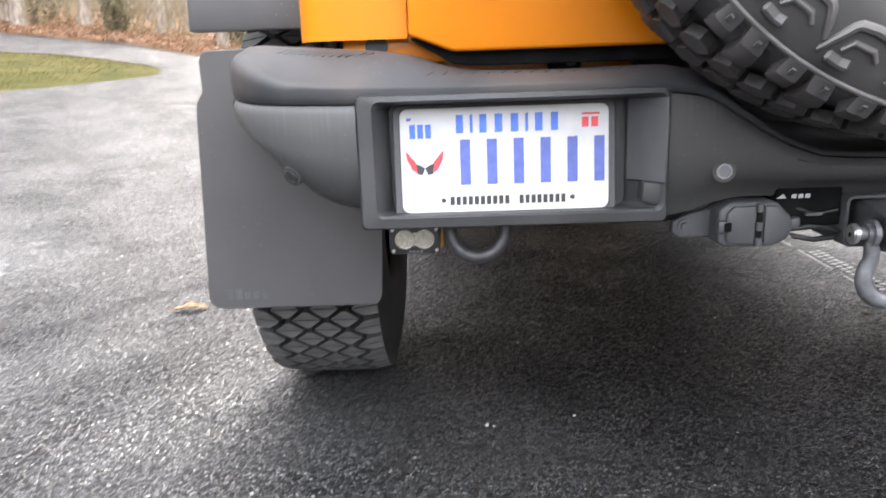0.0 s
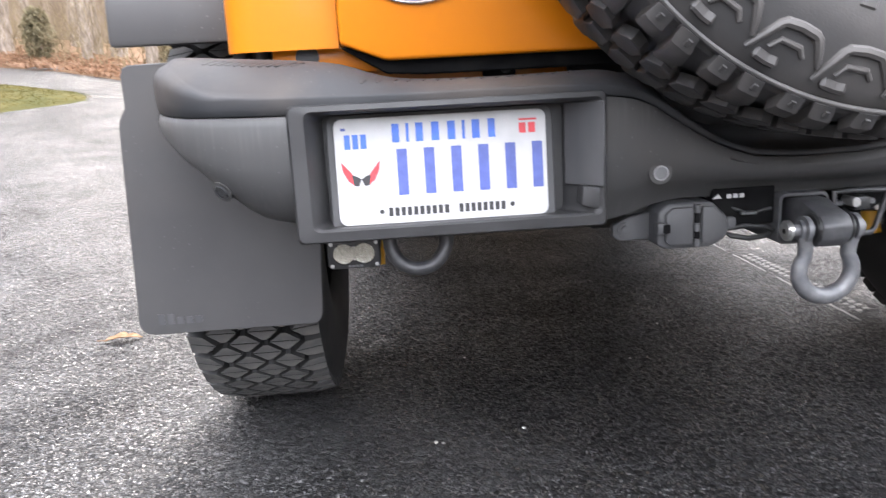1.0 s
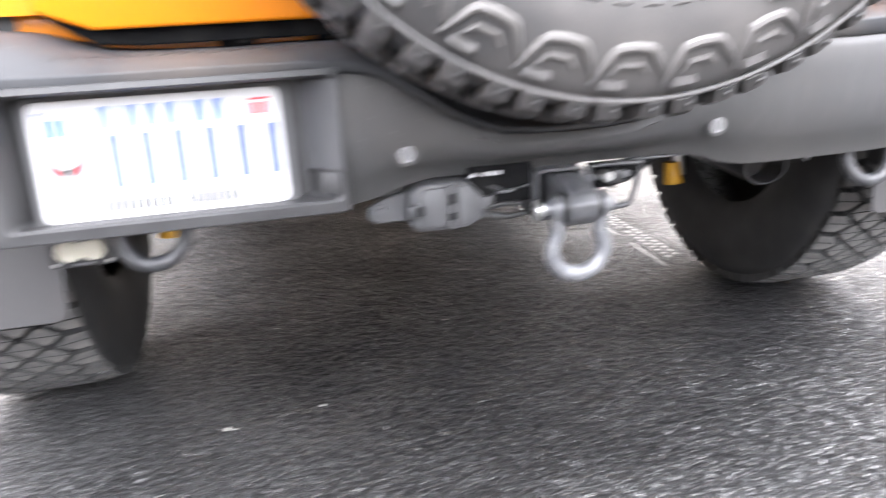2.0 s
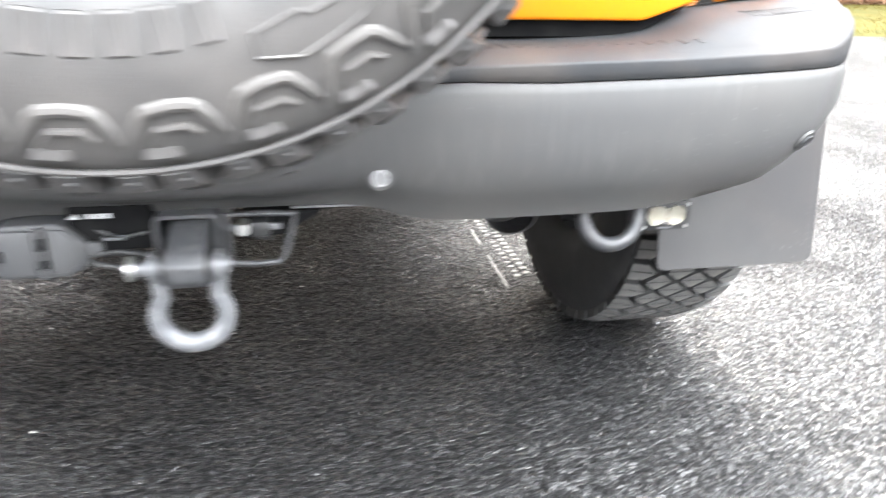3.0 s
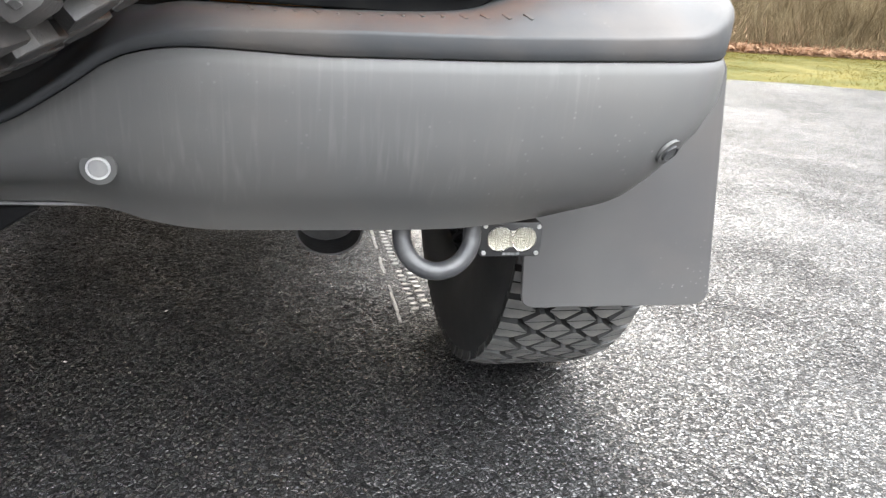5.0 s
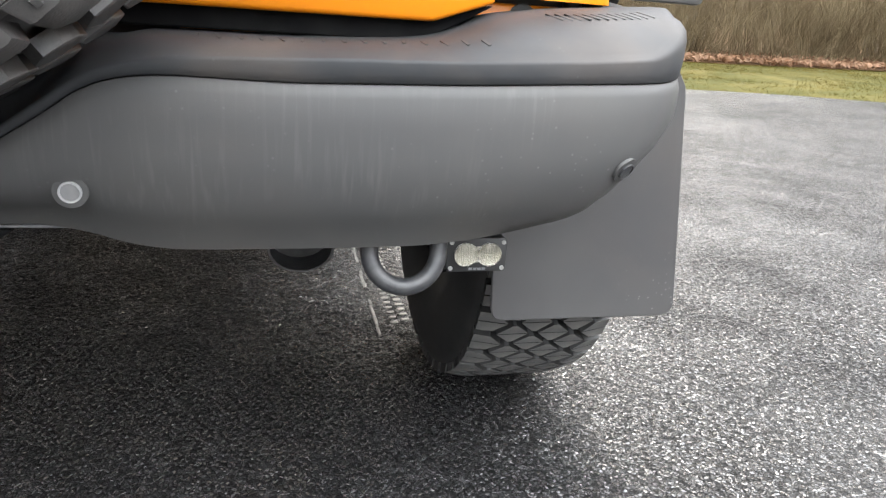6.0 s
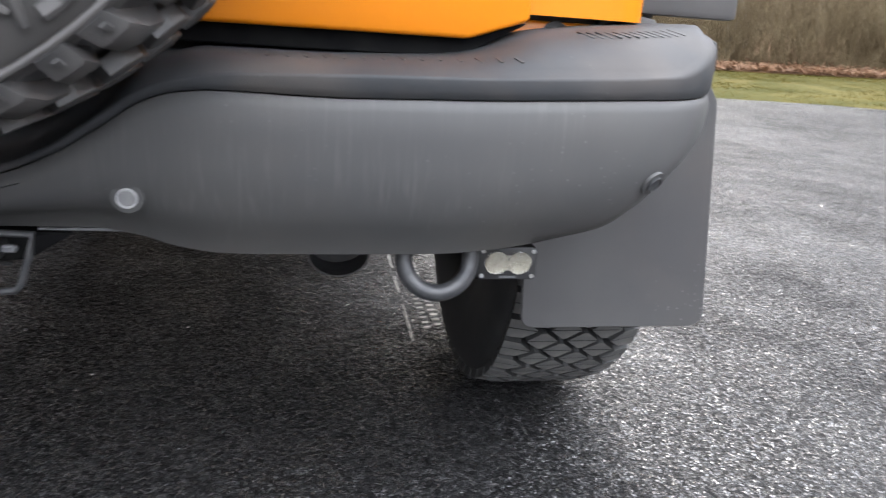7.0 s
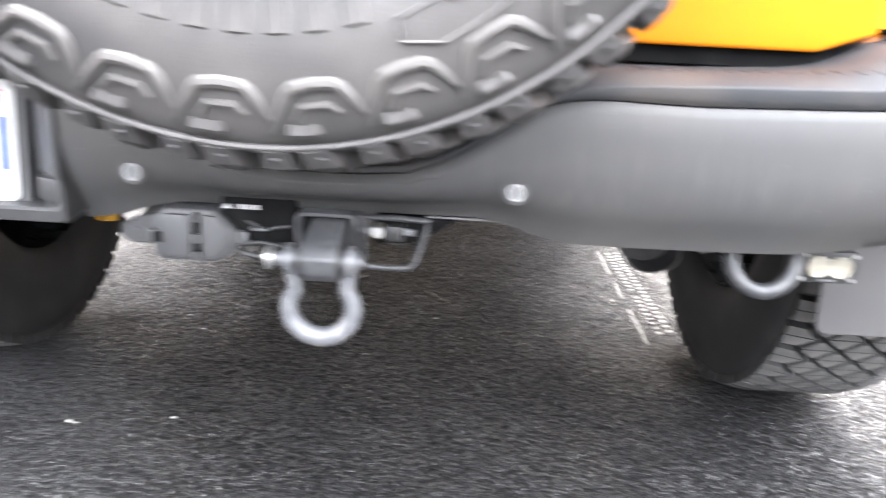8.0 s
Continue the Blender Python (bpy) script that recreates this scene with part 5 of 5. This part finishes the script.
scatter_strips(30000, on_island, 0.018, 0.0035, 1.1, "grass", M_BLADE, "short yellow-green winter grass", "grass")


def on_wood_edge():
    x = rng.uniform(1.0, 20.0)
    return x, 10.9 - 0.085 * x + abs(rng.gauss(0, 0.9)) - 0.25


def on_left_edge():
    x = rng.uniform(-22.0, -3.0)
    return x, 11.16 + (-3.0 - x) * 0.62 + abs(rng.gauss(0, 2.4)) - 0.2


def leaf_scatter(count, where, name, label):
    verts, faces = [], []
    for _ in range(count):
        x, y = where()
        z = ground_z(x, y) + 0.06 + rng.random() * 0.05
        s = rng.uniform(0.035, 0.075)
        m = Matrix.Translation((x, y, z)) @ pose(0, 0, 0, rng.uniform(-60, 60), rng.uniform(-60, 60), rng.uniform(0, 360))
        i = len(verts)
        verts += [tuple(m @ Vector(p)) for p in ((-s, 0, 0), (-0.3 * s, -0.55 * s, 0.25 * s), (0.5 * s, -0.45 * s, 0.2 * s), (s, 0, 0.1 * s), (0.4 * s, 0.5 * s, 0.25 * s), (-0.4 * s, 0.5 * s, 0.2 * s))]
        faces += [(i, i + 1, i + 2, i + 3), (i, i + 3, i + 4, i + 5)]
    me = bpy.data.meshes.new(name)
    me.from_pydata(verts, [], faces)
    me.materials.append(M_LEAVES)
    return tagged(new(name, me), label, "leaves", kind="stuff")


leaf_scatter(9000, on_wood_edge, "fallen_leaves", "drift of brown fallen leaves along the woods")
leaf_scatter(8000, on_left_edge, "fallen_leaves", "bank of brown fallen leaves below the trees")


def brush(count, where, tall, name, label, bend=0.35):
    """Thin upright twigs, each a three-sided bent whip with side shoots."""
    verts, faces = [], []

    def whip(p, d, length, r, steps):
        pts = [p.copy()]
        for _ in range(steps):
            d = (d + Vector((rng.gauss(0, bend), rng.gauss(0, bend), rng.gauss(0.05, 0.15))) * 0.5).normalized()
            pts.append(pts[-1] + d * length / steps)
        start = len(verts)
        for k, q in enumerate(pts):
            rr = r * (1 - 0.8 * k / steps)
            for j in range(3):
                a = 2.1 * j
                verts.append((q.x + rr * math.cos(a), q.y + rr * math.sin(a), q.z))
        for k in range(steps):
            for j in range(3):
                b = start + 3 * k
                faces.append((b + j, b + (j + 1) % 3, b + 3 + (j + 1) % 3, b + 3 + j))
        return pts
    for _ in range(count):
        x, y = where()
        p = Vector((x, y, ground_z(x, y)))
        h = tall * rng.uniform(0.35, 1.2)
        pts = whip(p, Vector((rng.gauss(0, 0.25), rng.gauss(0, 0.25), 1)).normalized(), h, rng.uniform(0.003, 0.010), 4)
        for q in pts[1:4]:
            for _ in range(2):
                whip(q, Vector((rng.gauss(0, 0.8), rng.gauss(0, 0.8), 0.6)).normalized(), h * 0.4, 0.0035, 2)
    me = bpy.data.meshes.new(name)
    me.from_pydata(verts, [], faces)
    me.materials.append(M_TWIG)
    return tagged(new(name, me), label, "brush", kind="stuff")


def in_thicket():
    x = rng.uniform(5.0, 22.0)
    return x, 11.2 - 0.085 * x + abs(rng.gauss(0, 2.2))


def in_left_woods():
    x = rng.uniform(-24.0, -3.0)
    return x, 12.0 + (-3.0 - x) * 0.62 + abs(rng.gauss(0, 5.0))


brush(4200, in_thicket, 2.8, "undergrowth", "dense bare brown winter undergrowth", 0.75)
brush(1100, in_left_woods, 2.2, "undergrowth", "thin bare undergrowth between the trees", 0.6)


def tree(x, y, height, radius, seed, group):
    r = random.Random(seed)
    base = Vector((x, y, ground_z(x, y) - 0.1))
    top = new("tree")
    top.location = base
    bm = bmesh.new()
    pts, rad = [], []
    lean = Vector((r.gauss(0, 0.03), r.gauss(0, 0.03), 0))
    for k in range(9):
        f = k / 8
        pts.append(Vector((lean.x * height * f + r.gauss(0, 0.02) * f, lean.y * height * f + r.gauss(0, 0.02) * f, height * f)))
        rad.append(radius * (1.35 if k == 0 else 1.0) * (1 - 0.82 * f))
    tube(pts, rad, 10, bm=bm)
    part("trunk", bm, M_BARK, top)
    limbs = bmesh.new()

    def branch(p, d, length, rr, level):
        line = [p]
        for _ in range(3):
            d = (d + Vector((r.gauss(0, 0.22), r.gauss(0, 0.22), r.gauss(0.08, 0.12)))).normalized()
            line.append(line[-1] + d * length / 3)
        tube(line, [rr, rr * 0.75, rr * 0.5, rr * 0.2], 5, bm=limbs)
        if level:
            for q in line[1:]:
                for _ in range(2):
                    branch(q, (d + Vector((r.gauss(0, 0.7), r.gauss(0, 0.7), r.gauss(0.1, 0.4)))).normalized(), length * 0.55, rr * 0.45, level - 1)
    for k in range(9):
        f = 0.30 + 0.68 * (k + r.random() * 0.8) / 9
        i = min(7, int(f * 8))
        p = pts[i].lerp(pts[i + 1], f * 8 - i)
        a = r.uniform(0, 2 * math.pi)
        branch(p, Vector((math.cos(a), math.sin(a), 0.55)).normalized(), height * 0.22 * (1.25 - f), radius * 0.32, 1)
    part("crown", limbs, M_BARK, top, "bare winter branches")
    return tagged(top, "tall bare winter tree with grey-brown bark", "tree", group)


for k in range(26):
    x = 6.0 + 0.60 * k + rng.uniform(-0.4, 0.4)
    tree(x, 11.6 - 0.085 * x + rng.uniform(0.2, 6.5), rng.uniform(9, 14), rng.uniform(0.05, 0.14), 100 + k, "bare trees at the wood edge")
for k in range(24):
    x = -23.0 + 0.85 * k + rng.uniform(-0.4, 0.4)
    tree(x, 12.2 + (-3.0 - x) * 0.62 + rng.uniform(0.0, 9.0), rng.uniform(10, 15), rng.uniform(0.08, 0.20), 200 + k, "bare trees beyond the lawn")


def evergreen(x, y, height, spread, seed):
    r = random.Random(seed)
    top = new("evergreen_bush")
    top.location = (x, y, ground_z(x, y) - 0.05)
    part("trunk", tube([(0, 0, 0), (0.03, 0.02, height * 0.5), (0.02, 0.05, height * 0.95)], [0.05, 0.03, 0.01], 8), M_BARK, top)
    verts, faces = [], []
    for _ in range(1500):
        f = r.random() ** 0.8
        rad = spread * (0.35 + 0.75 * math.sin(math.pi * (0.15 + 0.8 * f))) * math.sqrt(r.random()) * (0.75 + 0.35 * r.random())
        a = r.uniform(0, 2 * math.pi)
        c = Vector((rad * math.cos(a), rad * math.sin(a), 0.15 + f * height))
        m = Matrix.Translation(c) @ pose(0, 0, 0, r.uniform(0, 360), r.uniform(0, 360), r.uniform(0, 360))
        s = r.uniform(0.04, 0.09)
        i = len(verts)
        verts += [tuple(m @ Vector(p)) for p in ((-s, 0, 0), (0, -0.35 * s, 0), (s, 0, 0), (0, 0.35 * s, 0.1 * s))]
        faces.append((i, i + 1, i + 2, i + 3))
    me = bpy.data.meshes.new("crown")
    me.from_pydata(verts, [], faces)
    me.materials.append(M_NEEDLE)
    crown = new("crown", me)
    crown.parent = top
    return tagged(top, "low dark green evergreen bush among bare trees", "bush", "evergreen bushes")


for k, (x, y, h, sp) in enumerate(((-8.35, 16.2, 1.05, 0.34), (-5.6, 16.5, 0.8, 0.5), (-11.5, 18.5, 1.8, 0.8), (12.8, 13.6, 2.0, 0.8))):
    evergreen(x, y, h, sp, 300 + k)

# far woods that close the view all round


def far_woods():
    rows = []
    for k in range(73):
        a = 2 * math.pi * k / 72
        rad = 46 + 3 * math.sin(5 * a) + 2 * math.sin(11 * a + 1)
        x, y = rad * math.sin(a), rad * math.cos(a)
        z = ground_z(x, y)
        # unseen stretches are set for light: taller at the sides, lower behind
        tall = (9 + 9 * math.sin(a) ** 2) * (1.0 if math.cos(a) > -0.35 else 0.7) + 2.2 * math.sin(9 * a) + 1.2 * math.sin(23 * a)
        rows.append([(x, y, z - 1), (x * 1.01, y * 1.01, z + 0.5 * tall), (x * 1.03, y * 1.03, z + tall)])
    return grid(rows)


tagged(part("backdrop", far_woods(), M_FAR), "hazy brown line of far winter woods", "woods", kind="structure")
